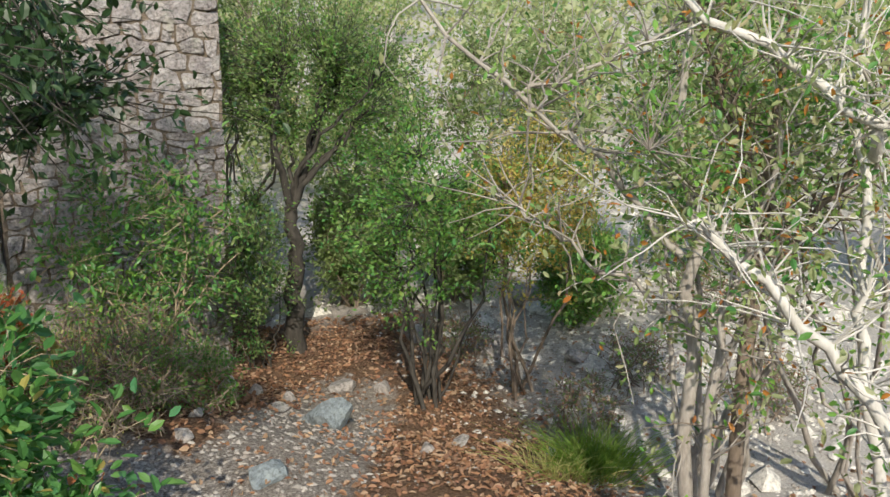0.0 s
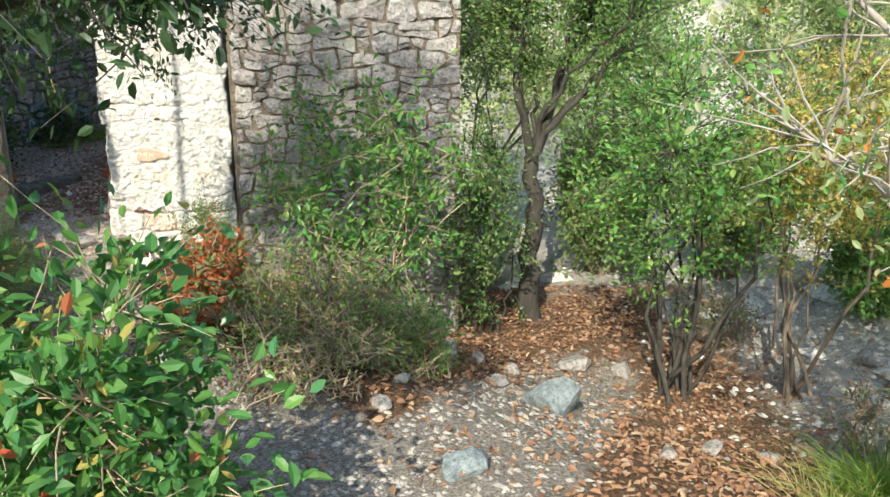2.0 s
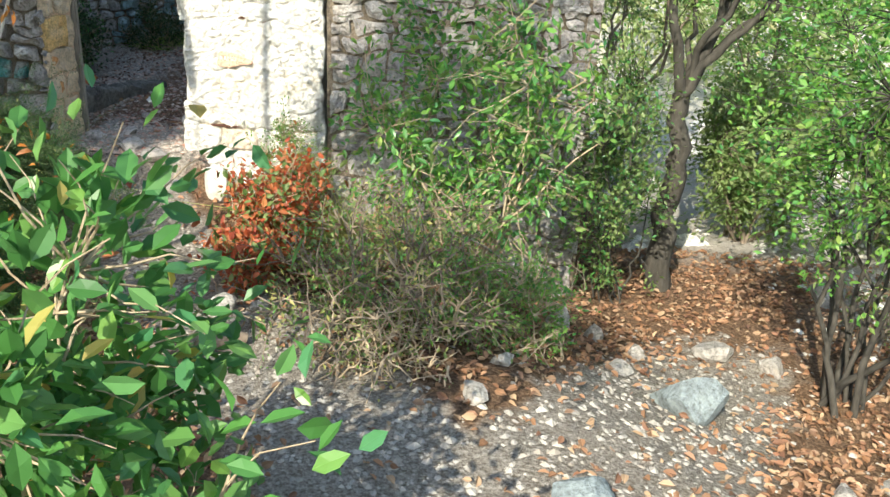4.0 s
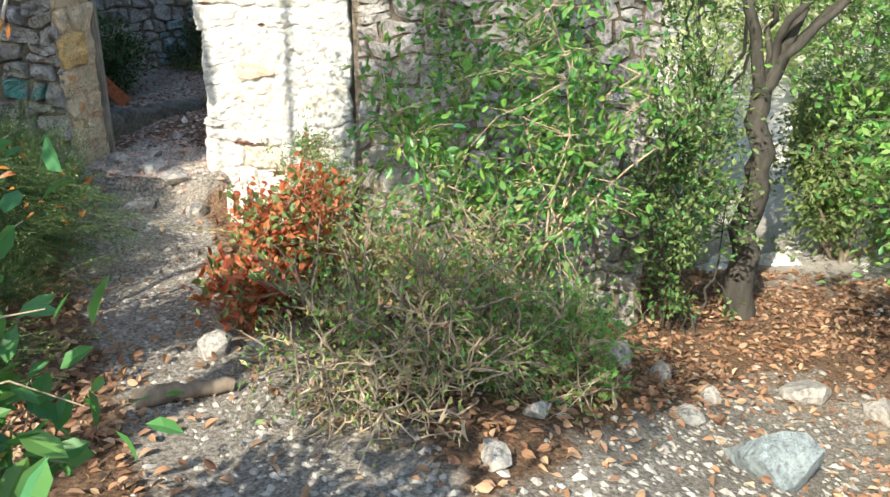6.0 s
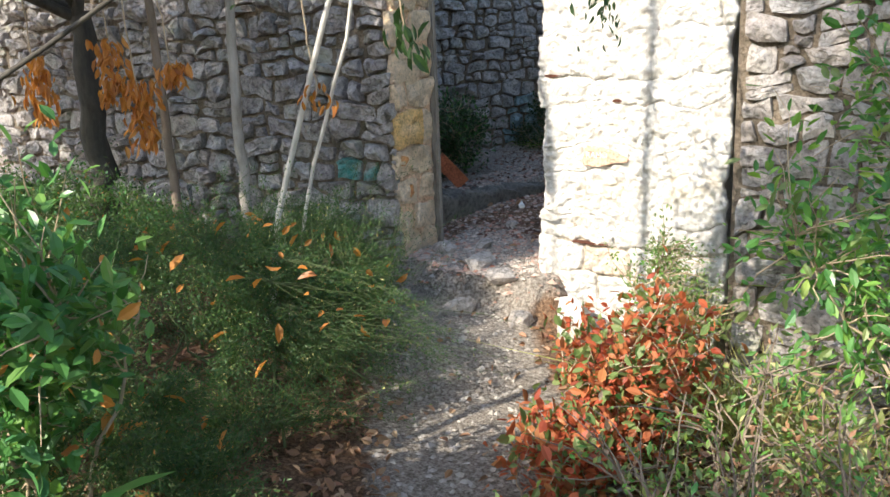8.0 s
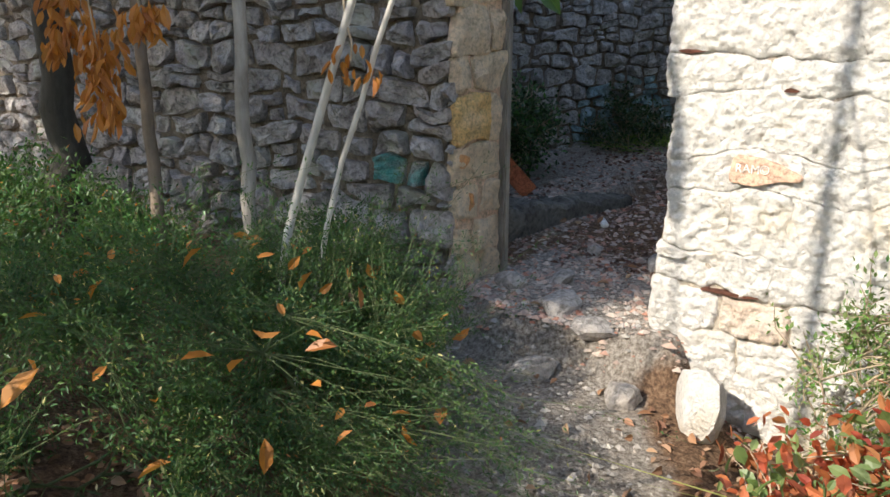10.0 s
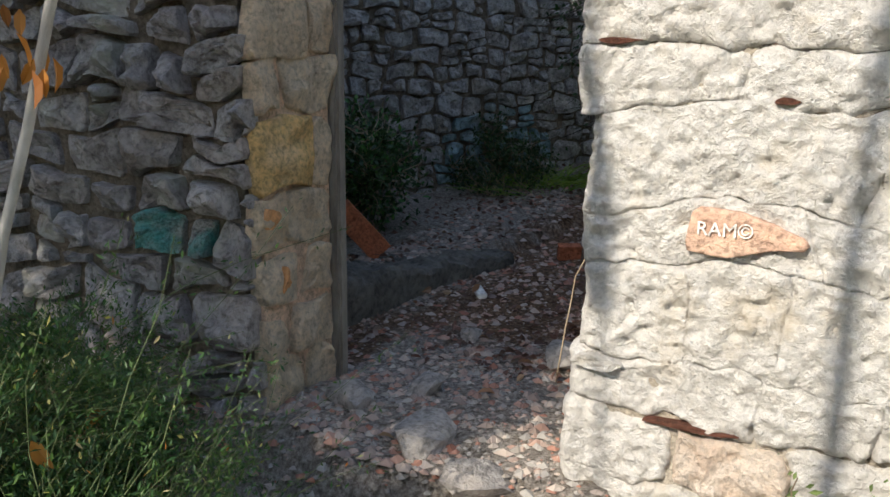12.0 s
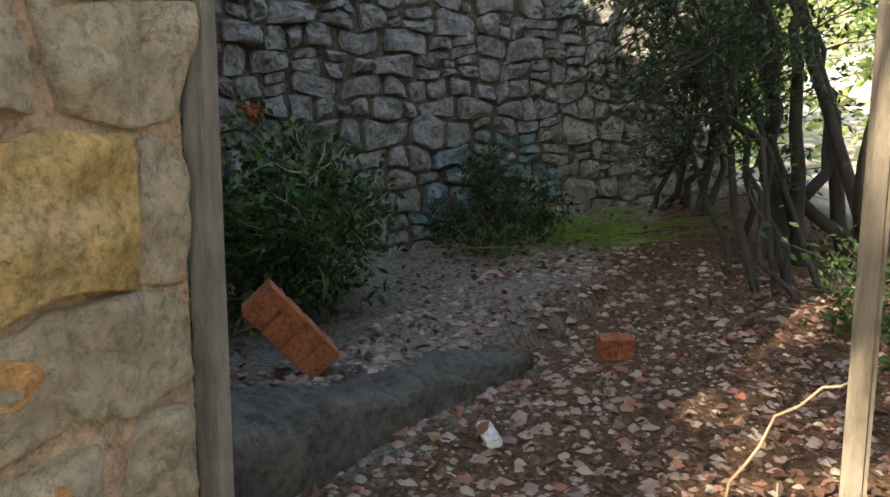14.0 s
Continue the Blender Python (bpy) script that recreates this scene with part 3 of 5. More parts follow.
shrub("overhanging_tree", "dark-leaved oak with branches hanging over the path", "tree", (-0.7, -5.2, gz(-0.7, -5.2)), (1.7, -5.8, 3.0), (1.2, 0.9, 0.66), 8, 430, 15, 0.055, [(M_LEAF_DARK, 1.0, G, None)], 12, 0.05, M_BARKDARK, True, 0.55, trunk=([(-0.6, -5.1, 1.4), (-0.3, -4.9, 2.4)], 0.09))
shrub("oak_sprig_tree", "young oak with dark twigs hanging before the doorway", "tree", (-1.6, -4.6, gz(-1.6, -4.6)), (1.35, -2.7, 2.95), (1.25, 1.05, 0.68), 4, 560, 18, 0.055, [(M_LEAF_DARK, 1.0, G, None)], 42, 0.02, M_BARKDARK, True, 0.5)
shrub("heath_shrub", "dense feathery green heath bush beside the path", "shrub", (-0.85, -2.1, gz(-0.85, -2.1)), (-0.95, -2.2, 0.58), (1.2, 1.75, 0.74), 26, 5600, 46, 0.021, [(M_NEEDLE, 0.95, G, None), (M_DRYGRASS, 0.04, "dry_foliage", None), (M_LEAF_ORANGE, 0.004, "orange_leaves", None)], 13, 0.008, M_GREENTWIG, False, 0.3, spread=0.7, shell=0.55, thin=0.45)
shrub("heath_shrub", "low feathery green heath bush at the path's edge", "shrub", (0.0, -3.35, gz(0.0, -3.35)), (0.05, -3.3, 0.5), (0.6, 0.65, 0.5), 12, 1500, 46, 0.021, [(M_NEEDLE, 0.95, G, None), (M_DRYGRASS, 0.04, "dry_foliage", None), (M_LEAF_ORANGE, 0.006, "orange_leaves", None)], 54, 0.008, M_GREENTWIG, False, 0.3, spread=0.4, shell=0.5, thin=0.45)
shrub("heath_shrub", "feathery green heath bush under the door jamb", "shrub", (-1.5, -0.8, gz(-1.5, -0.8)), (-1.5, -0.75, 0.62), (0.75, 0.5, 0.5), 12, 1500, 46, 0.021, [(M_NEEDLE, 0.96, G, None), (M_DRYGRASS, 0.04, "dry_foliage", None)], 57, 0.008, M_GREENTWIG, False, 0.3, spread=0.5, shell=0.5, thin=0.45)
shrub("dark_undergrowth", "dark green undergrowth at the foot of the wall", "shrub", (-3.6, -1.4, gz(-3.6, -1.4)), (-3.4, -1.3, 0.75), (1.6, 0.8, 0.6), 20, 1500, 30, 0.035, [(M_NEEDLE, 0.8, G, None), (M_LEAF_BIG, 0.15, "broad_leaves", None), (M_LEAF_ORANGE, 0.02, "orange_leaves", None)], 53, 0.008, M_GREENTWIG, False, 0.4, spread=1.0, shell=0.4, thin=0.6)
shrub("dry_shrub", "tangled dry yellow-green undergrowth bush", "shrub", (2.1, -1.9, gz(2.1, -1.9)), (2.15, -2.15, 0.38), (0.95, 1.1, 0.72), 70, 900, 11, 0.042, [(M_DRYGRASS, 0.10, "dry_foliage", None), (M_LEAF_OLIVE, 0.40, G, None), (M_LEAF_BRIGHT, 0.26, "fresh_leaves", None), (M_LITTER, 0.14, "withered_leaves", None)], 14, 0.008, M_BARKBROWN, False, 0.42, spread=0.6, shell=0.25, thin=1.3)
shrub("dry_bramble", "bare tangled straw-coloured stems of a dead bush", "shrub", (2.2, -2.75, gz(2.2, -2.75)), (2.25, -2.85, 0.42), (0.6, 0.45, 0.45), 46, 420, 2, 0.035, [(M_DRYGRASS, 0.5, "dry_foliage", None), (M_LEAF_OLIVE, 0.3, G, None)], 66, 0.007, M_TWIG, spread=0.35, thin=1.5)
shrub("red_leaved_shrub", "red-leaved creeper low on the path's edge", "shrub", (1.12, -1.95, gz(1.12, -1.95)), (1.14, -1.95, 0.36), (0.26, 0.36, 0.28), 8, 130, 11, 0.065, [(M_LEAF_RED, 0.75, G, None), (M_LEAF_OLIVE, 0.25, "green_leaves", None)], 67, 0.007, M_TWIG, True, 0.6)
shrub("green_undergrowth", "low green leafy undergrowth on the bank", "shrub", (3.0, -2.1, gz(3.0, -2.1)), (2.8, -1.9, 0.2), (0.75, 0.8, 0.55), 14, 380, 14, 0.045, [(M_LEAF_BRIGHT, 0.5, G, None), (M_LEAF_OLIVE, 0.5, O, None)], 44, 0.008, M_TWIG, False, 0.42, spread=0.4)
shrub("red_leaved_shrub", "low shrub with red autumn leaves", "shrub", (1.22, -1.4, gz(1.22, -1.4)), (1.22, -1.4, 0.54), (0.45, 0.5, 0.48), 12, 300, 12, 0.06, [(M_LEAF_RED, 0.68, G, None), (M_LEAF_OLIVE, 0.32, "green_leaves", None)], 15, 0.008, M_TWIG, True, 0.6)
shrub("wispy_shrub", "wispy pale green bush against the lime pier", "shrub", (1.05, -0.35, gz(1.05, -0.35)), (1.05, -0.4, 0.65), (0.42, 0.25, 0.42), 9, 240, 16, 0.03, [(M_LEAF_OLIVE, 0.7, G, None), (M_LEAF_BRIGHT, 0.3, "fresh_leaves", None)], 45, 0.006, M_TWIG, False, 0.45)
shrub("bright_sapling", "bright green sapling in front of the wall", "sapling", (2.55, -1.1, gz(2.55, -1.1)), (2.6, -1.15, 1.2), (1.15, 0.75, 1.15), 14, 420, 13, 0.075, [(M_LEAF_BRIGHT, 0.45, G, None), (M_LEAF_BIG, 0.35, "dark_leaves", None), (M_LEAF_OLIVE, 0.2, O, None)], 16, 0.014, M_TWIG, True, 0.45)
shrub("shaded_tree", "dark-trunked tree with crooked stems over the gully", "tree", (4.28, 0.6, gz(4.28, 0.6)), (4.6, 0.7, 2.9), (1.6, 1.2, 1.2), 7, 900, 30, 0.05, [(M_LEAF_OLIVE, 0.7, G, None), (M_LEAF_BRIGHT, 0.3, "sunlit_leaves", None)], 17, 0.05, M_BARKDARK, trunk=([(4.3, 0.58, 0.3), (4.26, 0.57, 1.2)], 0.11))
shrub("shade_bush", "dark leafy bush round the tree trunk", "shrub", (3.8, 0.2, gz(3.8, 0.2)), (3.75, 0.0, 0.75), (0.55, 0.6, 1.15), 9, 420, 22, 0.05, [(M_LEAF_OLIVE, 0.7, G, None), (M_LEAF_BIG, 0.3, "dark_leaves", None)], 46, 0.012, M_BARKDARK)
shrub("green_shrub", "bright green multi-stemmed shrub", "shrub", (5.3, -1.5, gz(5.3, -1.5)), (5.15, -1.55, 1.45), (1.2, 1.05, 1.1), 11, 520, 20, 0.058, [(M_LEAF_BRIGHT, 0.8, G, None), (M_LEAF_OLIVE, 0.2, O, None)], 18, 0.024, M_BARKDARK)
shrub("yellow_shrub", "shrub with yellowing leaves", "shrub", (6.4, -1.5, gz(6.4, -1.5)), (6.45, -1.6, 1.6), (0.85, 0.8, 1.0), 8, 600, 26, 0.05, [(M_LEAF_YELLOW, 0.8, "yellow_leaves", None), (M_LEAF_BRIGHT, 0.2, G, None)], 19, 0.02, M_BARKBROWN)
shrub("pale_tree", "slender pale-barked tree with sparse leaves", "tree", (6.7, -4.4, gz(6.7, -4.4)), (6.7, -4.4, 2.5), (1.3, 1.0, 1.5), 8, 330, 12, 0.055, [(M_LEAF_OLIVE, 0.6, G, None), (M_LEAF_YELLOW, 0.1, "yellow_leaves", None), (M_LEAF_BRIGHT, 0.3, "fresh_leaves", None)], 20, 0.04, M_BARKPALE, True, spread=0.5)
shrub("pale_tree", "leaning pale-barked tree with bare grey branches", "tree", (7.6, -4.9, gz(7.6, -4.9)), (5.9, -5.5, 2.9), (1.5, 0.7, 0.75), 5, 130, 12, 0.055, [(M_LEAF_OLIVE, 0.6, G, None), (M_LEAF_BRIGHT, 0.4, "fresh_leaves", None)], 48, 0.024, M_BARKPALE, True, spread=0.25)
shrub("left_tree", "dark-trunked tree close to the shaded wall", "tree", (-3.4, -1.0, gz(-3.4, -1.0)), (-4.2, -2.9, 3.9), (2.8, 1.6, 1.1), 7, 1300, 26, 0.075, [(M_LEAF_DARK, 1.0, G, None)], 21, 0.05, M_BARKDARK, trunk=([(-3.4, -1.0, 1.2), (-3.3, -1.05, 2.4)], 0.11))
shrub("slender_tree", "slender grey-stemmed tree before the wall", "tree", (-2.1, -0.7, gz(-2.1, -0.7)), (-2.5, -2.2, 3.9), (1.1, 1.3, 0.8), 4, 500, 26, 0.075, [(M_LEAF_DARK, 1.0, G, None)], 22, 0.03, M_BARKPALE, trunk=([(-2.08, -0.7, 1.5), (-2.0, -0.72, 3.0)], 0.04), group="slender trees")
shrub("slender_tree", "slender brown-stemmed tree before the wall", "tree", (-2.5, -1.0, gz(-2.5, -1.0)), (-2.5, -3.6, 4.0), (1.2, 1.2, 0.8), 4, 600, 26, 0.075, [(M_LEAF_DARK, 1.0, G, None)], 23, 0.03, M_BARKBROWN, trunk=([(-2.5, -1.0, 1.5), (-2.4, -1.1, 3.0)], 0.035), group="slender trees")
# Three oaks added out of view to block sun from wall, heath and doorway.
shrub("unseen_shade_tree", "unseen leafy oak added to shade the doorway and left wall", "tree", (-3.0, -5.9, gz(-3.0, -5.9)), (-2.7, -5.2, 4.9), (1.1, 1.5, 1.4), 8, 400, 22, 0.075, [(M_LEAF_DARK, 1.0, G, None)], 52, 0.05, M_BARKDARK, trunk=([(-2.9, -5.9, 1.6), (-2.8, -5.7, 3.4)], 0.12))
shrub("unseen_shade_tree", "unseen low spreading oak added to shade the heath bush", "tree", (-3.6, -5.3, gz(-3.6, -5.3)), (-2.4, -5.2, 3.2), (1.5, 1.1, 0.85), 8, 480, 24, 0.075, [(M_LEAF_DARK, 1.0, G, None)], 64, 0.05, M_BARKDARK, trunk=([(-3.5, -5.3, 1.2), (-3.2, -5.3, 2.2)], 0.11))
shrub("unseen_shade_tree", "unseen tall oak added to shade the far left wall", "tree", (-5.6, -4.9, gz(-5.6, -4.9)), (-6.2, -4.9, 5.1), (2.2, 1.3, 1.4), 8, 1000, 24, 0.08, [(M_LEAF_DARK, 1.0, G, None)], 65, 0.05, M_BARKDARK, trunk=([(-5.5, -4.9, 1.6), (-5.3, -4.9, 3.4)], 0.12))
# Oaks added out of view to cast stem and crown shadows on the walls.
shrub("unseen_shadow_oak", "unseen slim oak stem added to cast a shadow on the pier", "tree", (-0.57, -4.5, gz(-0.57, -4.5)), (-0.4, -4.8, 8.3), (0.8, 0.8, 0.8), 5, 160, 16, 0.07, [(M_LEAF_DARK, 1.0, G, None)], 62, 0.02, M_BARKDARK, trunk=([(-0.57, -4.5, 3.4), (-0.5, -4.5, 7.3)], 0.032))
shrub("unseen_shadow_oak", "unseen large oak added to shade the right wall with its high crown", "tree", (-0.6, -9.0, gz(-0.6, -9.0)), (0.0, -8.6, 8.3), (1.3, 1.3, 1.1), 7, 420, 17, 0.075, [(M_LEAF_DARK, 1.0, G, None)], 69, 0.035, M_BARKDARK, trunk=([(-0.6, -9.0, 3.4), (-0.4, -8.8, 6.6)], 0.13))
shrub("unseen_shadow_oak", "unseen thin oak added to cast a stem shadow and shade the doorway", "tree", (-1.09, -4.2, gz(-1.09, -4.2)), (-2.0, -4.8, 6.4), (0.6, 0.9, 0.7), 4, 200, 18, 0.07, [(M_LEAF_DARK, 1.0, G, None)], 63, 0.03, M_BARKDARK, trunk=([(-1.09, -4.2, 2.2), (-1.1, -4.2, 4.4)], 0.013))
shrub("inner_tree", "dark many-stemmed tree inside the ruin", "tree", (-0.25, 4.6, gz(-0.25, 4.6)), (-0.5, 4.5, 2.5), (1.1, 0.9, 1.3), 10, 380, 9, 0.05, [(M_LEAF_DARK, 1.0, G, None)], 24, 0.045, M_BARKDARK, spread=0.3)
shrub("inner_tree", "thin dark tree by the end of the inner wall", "tree", (-1.15, 5.2, gz(-1.15, 5.2)), (-1.0, 5.0, 2.4), (0.8, 0.7, 1.1), 6, 420, 10, 0.05, [(M_LEAF_DARK, 1.0, G, None)], 25, 0.03, M_BARKDARK, spread=0.2)
shrub("inner_tree", "dark twiggy tree before the inner wall", "tree", (-0.35, 3.7, gz(-0.35, 3.7)), (-0.85, 3.95, 2.0), (0.8, 0.7, 0.95), 8, 520, 10, 0.045, [(M_LEAF_DARK, 1.0, G, None)], 55, 0.022, M_BARKDARK, spread=0.3)
shrub("ivy_bush", "dark ivy clinging along the inner wall", "shrub", (-2.0, 3.9, gz(-2.0, 3.9)), (-2.05, 4.0, 1.05), (0.5, 0.6, 0.4), 8, 260, 18, 0.04, [(M_LEAF_DARK, 1.0, G, None)], 56, 0.008, M_TWIG, spread=0.35)
shrub("ivy_bush", "dark ivy bush against the inner wall", "shrub", (-2.5, 1.9, gz(-2.5, 1.9)), (-2.35, 2.2, 1.15), (0.55, 0.8, 0.55), 9, 420, 22, 0.05, [(M_LEAF_DARK, 0.8, G, None), (M_LEAF_BIG, 0.2, "fresh_leaves", None)], 26, 0.01, M_TWIG)
shrub("dark_thicket", "dark low thicket inside the ruin", "shrub", (0.5, 3.6, gz(0.5, 3.6)), (0.45, 3.3, 0.75), (0.75, 0.9, 0.6), 14, 500, 18, 0.05, [(M_LEAF_DARK, 1.0, G, None)], 27, 0.01, M_BARKDARK, spread=0.4)
for x, y, k in ((6.5, -2.7, 71), (7.4, -2.2, 72), (7.9, -3.6, 73), (6.1, -0.4, 74), (8.6, -1.6, 75)):
    shrub("dry_bramble", "low grey-brown brush among pale stones", "shrub", (x, y, gz(x, y)), (x, y, gz(x, y) + 0.35), (0.55, 0.5, 0.38), 18, 220, 7, 0.04, [(M_LEAF_OLIVE, 0.5, G, None), (M_LITTER, 0.3, "withered_leaves", None)], k, 0.008, M_BARKBROWN, spread=0.3, thin=1.3, group="brush on the slope")
for x, y, cz, rx, rh, s, m in [(8.5, 3.5, 2.0, 1.7, 2.0, 31, M_LEAF_OLIVE), (6.3, 4.3, 1.8, 1.5, 2.2, 32, M_LEAF_BRIGHT), (9.5, -0.2, 1.7, 1.4, 1.8, 33, M_LEAF_BRIGHT), (4.2, 5.6, 2.9, 1.8, 2.2, 34, M_LEAF_OLIVE), (11.5, -3.2, 2.1, 1.5, 1.9, 35, M_LEAF_OLIVE), (1.2, 8.4, 2.6, 1.9, 2.4, 36, M_LEAF_BRIGHT), (-1.6, 8.6, 2.8, 1.5, 2.2, 37, M_LEAF_BRIGHT), (5.4, 2.1, 0.4, 0.9, 1.0, 38, M_LEAF_OLIVE), (6.9, 1.7, 0.5, 0.9, 1.0, 39, M_LEAF_OLIVE), (7.7, -0.4, 0.4, 0.7, 0.7, 40, M_LEAF_BRIGHT)]:
    shrub("background_shrub", "sunlit leafy shrub farther off among pale stones", "shrub", (x, y, gz(x, y)), (x, y, cz), (rx, rx, rh), 7, 600, 26, 0.075, [(m, 0.6, G, None), (M_LEAF_OLIVE, 0.4, O, None)], s, 0.03, M_BARKBROWN, group="background shrubs")


def forked_tree(name, label, base, limbs, seed, mat, twigs, leaves):
    """A crooked tree: each limb a line of a few points with its two radii, thin twigs off all of them, sparse leaves."""
    rg, r = np.random.default_rng(seed), random.Random(seed)
    foot = new(name)
    foot.location = base
    base = np.array(base, float)
    pts = []
    for line, r0, r1 in limbs:
        p = np.array(line, float)
        n = 14
        q = np.stack([np.interp(np.linspace(0, len(p) - 1, n), np.arange(len(p)), p[:, k]) for k in range(3)], 1)
        q[1:-1] += rg.normal(size=(n - 2, 3)) * 0.022
        v, f = tubes([(q - base, np.linspace(r0, r1, n))], 8)
        mesh_np("limb", v, f, mat, foot, smooth=True)
        pts.append(q[2:])
    pts = np.concatenate(pts)
    tw = []
    for _ in range(twigs):
        a = pts[rg.integers(len(pts))]
        tw.append(bent(a, a + rg.normal(size=3) * np.array([0.3, 0.3, 0.26]) + np.array([0, 0, 0.12]), r, 0.2, 5, 0.06))
    v, f = tubes([(p - base, np.linspace(0.007, 0.002, 5)) for p in tw], 4)
    tagged(mesh_np("twig", v, f, mat, foot), kind="stuff")
    ends = np.repeat(np.array([p[3:].mean(0) for p in tw]), leaves, 0)
    ends = ends + rg.normal(size=ends.shape) * 0.07
    pick = rg.uniform(0, 1, len(ends))
    for m, sub, sel in ((M_LEAF_PALE, "foliage", pick < 0.6), (M_LEAF_BRIGHT, "fresh_leaves", (pick >= 0.6) & (pick < 0.92)), (M_LEAF_ORANGE, "dry_leaves", pick >= 0.92)):
        v, f = leaf_mesh(ends[sel] - base, rg.normal(size=(sel.sum(), 3)), np.full(sel.sum(), 0.06), rg, 0.5, rich=True)
        tagged(mesh_np(sub, v, f, m, foot), kind="stuff")
    return tagged(foot, label, "tree", "pale trees")


forked_tree("pale_tree", "pale crooked tree with long bare leaning branches", (5.5, -5.6, gz(5.5, -5.6)), [([(5.5, -5.6, gz(5.5, -5.6) - 0.1), (5.6, -5.4, 1.45), (5.68, -5.3, 1.98), (5.6, -5.15, 2.4), (5.7, -5.0, 3.4)], 0.05, 0.022), ([(5.55, -5.3, 1.95), (5.16, -4.97, 2.49), (4.86, -4.8, 2.7), (4.2, -4.4, 3.4)], 0.024, 0.012), ([(4.7, -4.7, 2.85), (5.0, -4.8, 2.98), (5.85, -5.0, 3.35)], 0.014, 0.01), ([(5.62, -5.4, 1.5), (5.06, -5.1, 1.9), (4.6, -4.8, 2.25)], 0.014, 0.006), ([(5.55, -5.7, gz(5.55, -5.7) - 0.1), (5.63, -5.6, 1.62), (5.84, -5.55, 2.0), (6.0, -5.5, 2.7)], 0.034, 0.014)], 301, M_BARKPALE, 260, 9)
forked_tree("pale_tree", "brown-trunked tree with a forked crown of thin twigs", (5.95, -5.5, gz(5.95, -5.5)), [([(5.95, -5.5, gz(5.95, -5.5) - 0.1), (6.02, -5.36, 1.4), (6.26, -5.2, 2.28), (6.27, -5.1, 2.66), (6.5, -5.0, 3.6)], 0.055, 0.028), ([(6.1, -5.3, 1.7), (6.5, -5.5, 2.4), (6.7, -5.6, 3.3)], 0.03, 0.012), ([(6.2, -5.2, 2.3), (5.9, -5.0, 2.9), (5.8, -4.9, 3.5)], 0.022, 0.01)], 302, M_BARKBROWN, 240, 9)
forked_tree("pale_tree", "slanting pale grey tree with thick bleached limbs", (6.25, -6.5, gz(6.25, -6.5)), [([(6.25, -6.5, gz(6.25, -6.5) - 0.1), (6.17, -6.1, 1.5), (6.24, -5.95, 1.9), (6.27, -5.8, 2.66), (6.3, -5.7, 3.5)], 0.036, 0.02), ([(6.24, -5.95, 2.6), (6.1, -6.1, 2.8), (5.7, -5.9, 3.06), (5.2, -5.6, 3.4)], 0.034, 0.022), ([(6.4, -6.85, gz(6.4, -6.85) - 0.1), (5.85, -6.6, 1.47), (5.55, -6.4, 1.81), (5.25, -6.2, 2.14), (5.05, -6.05, 2.35)], 0.04, 0.022)], 303, M_DEADWOOD, 200, 8)


def far_woods():
    """Wooded slope: many uneven clumps of large leaves."""
    r = np.random.default_rng(77)
    pos = []
    for i in range(210):
        x, y = r.uniform(-14, 34), r.uniform(9.5, 34)
        if i % 3 == 0:
            x, y = r.uniform(13, 36), r.uniform(-10, 12)
        if i % 5 == 4:
            x, y = r.uniform(-22, -9), r.uniform(-20, 10)
        if i % 7 == 6:
            x, y = r.uniform(-12, 20), r.uniform(-26, -15)
        c = np.array([x, y, gz(x, y) + r.uniform(0.8, 2.2)])
        pos.append(c + in_ball(r, 620, 0.5) * np.array([r.uniform(1.2, 2.4), r.uniform(1.2, 2.4), r.uniform(1.0, 2.4)]))
    pos = np.concatenate(pos)
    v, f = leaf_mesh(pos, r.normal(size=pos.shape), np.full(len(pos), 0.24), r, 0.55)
    # The slope's washed-out sunlit look comes from the leaf colour.
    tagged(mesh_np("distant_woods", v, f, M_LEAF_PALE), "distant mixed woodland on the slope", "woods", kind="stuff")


far_woods()


def blades(name, label, x, y, n, h, spread, mat, seed):
    """A tuft of bent grass blades."""
    r = np.random.default_rng(seed)
    p = r.normal(size=(n, 2)) * spread * 0.4
    z = np.array([gz(x + a, y + b) for a, b in p]) - gz(x, y) - 0.01
    foot = np.column_stack([p, z])
    lean = np.column_stack([p * 0.9 + r.normal(size=(n, 2)) * 0.12, np.full(n, 1.0) * h]) * r.uniform(0.5, 1.1, (n, 1))
    side = np.cross(lean, r.normal(size=(n, 3)))
    side = side / np.linalg.norm(side, axis=1, keepdims=True) * 0.004
    mid, tip = foot + lean * 0.6, foot + lean + np.column_stack([lean[:, :2] * 0.5, -0.12 * h * np.ones(n)])
    v = np.stack([foot - side, foot + side, mid + side * 0.8, mid - side * 0.8, tip], 1).reshape(-1, 3)
    i = np.arange(n)[:, None] * 5
    f = np.concatenate([i + [0, 1, 2], i + [0, 2, 3], i + [3, 2, 4]])
    ob = mesh_np(name, v, f, mat)
    ob.location = (x, y, gz(x, y))
    return tagged(ob, label, "grass", "grass tufts", "stuff")


for x, y, n, h, sp, m, s in [(6.25, -3.35, 1000, 0.42, 0.38, M_GRASS, 1), (5.8, -3.5, 300, 0.26, 0.35, M_DRYGRASS, 2), (1.75, -0.75, 500, 0.5, 0.5, M_DRYGRASS, 3), (-1.7, 4.25, 500, 0.13, 0.5, M_GRASS, 5), (1.5, -0.6, 260, 0.3, 0.4, M_DRYGRASS, 6)]:
    blades("grass_tuft", "tuft of fresh bright green grass" if m is M_GRASS else "tuft of dry yellowish grass", x, y, n, h, sp, m, s)

# ---- loose stones and leaf litter ----
ICO = bmesh.new()
bmesh.ops.create_icosphere(ICO, subdivisions=2, radius=1)
ICO_V = np.array([v.co[:] for v in ICO.verts])
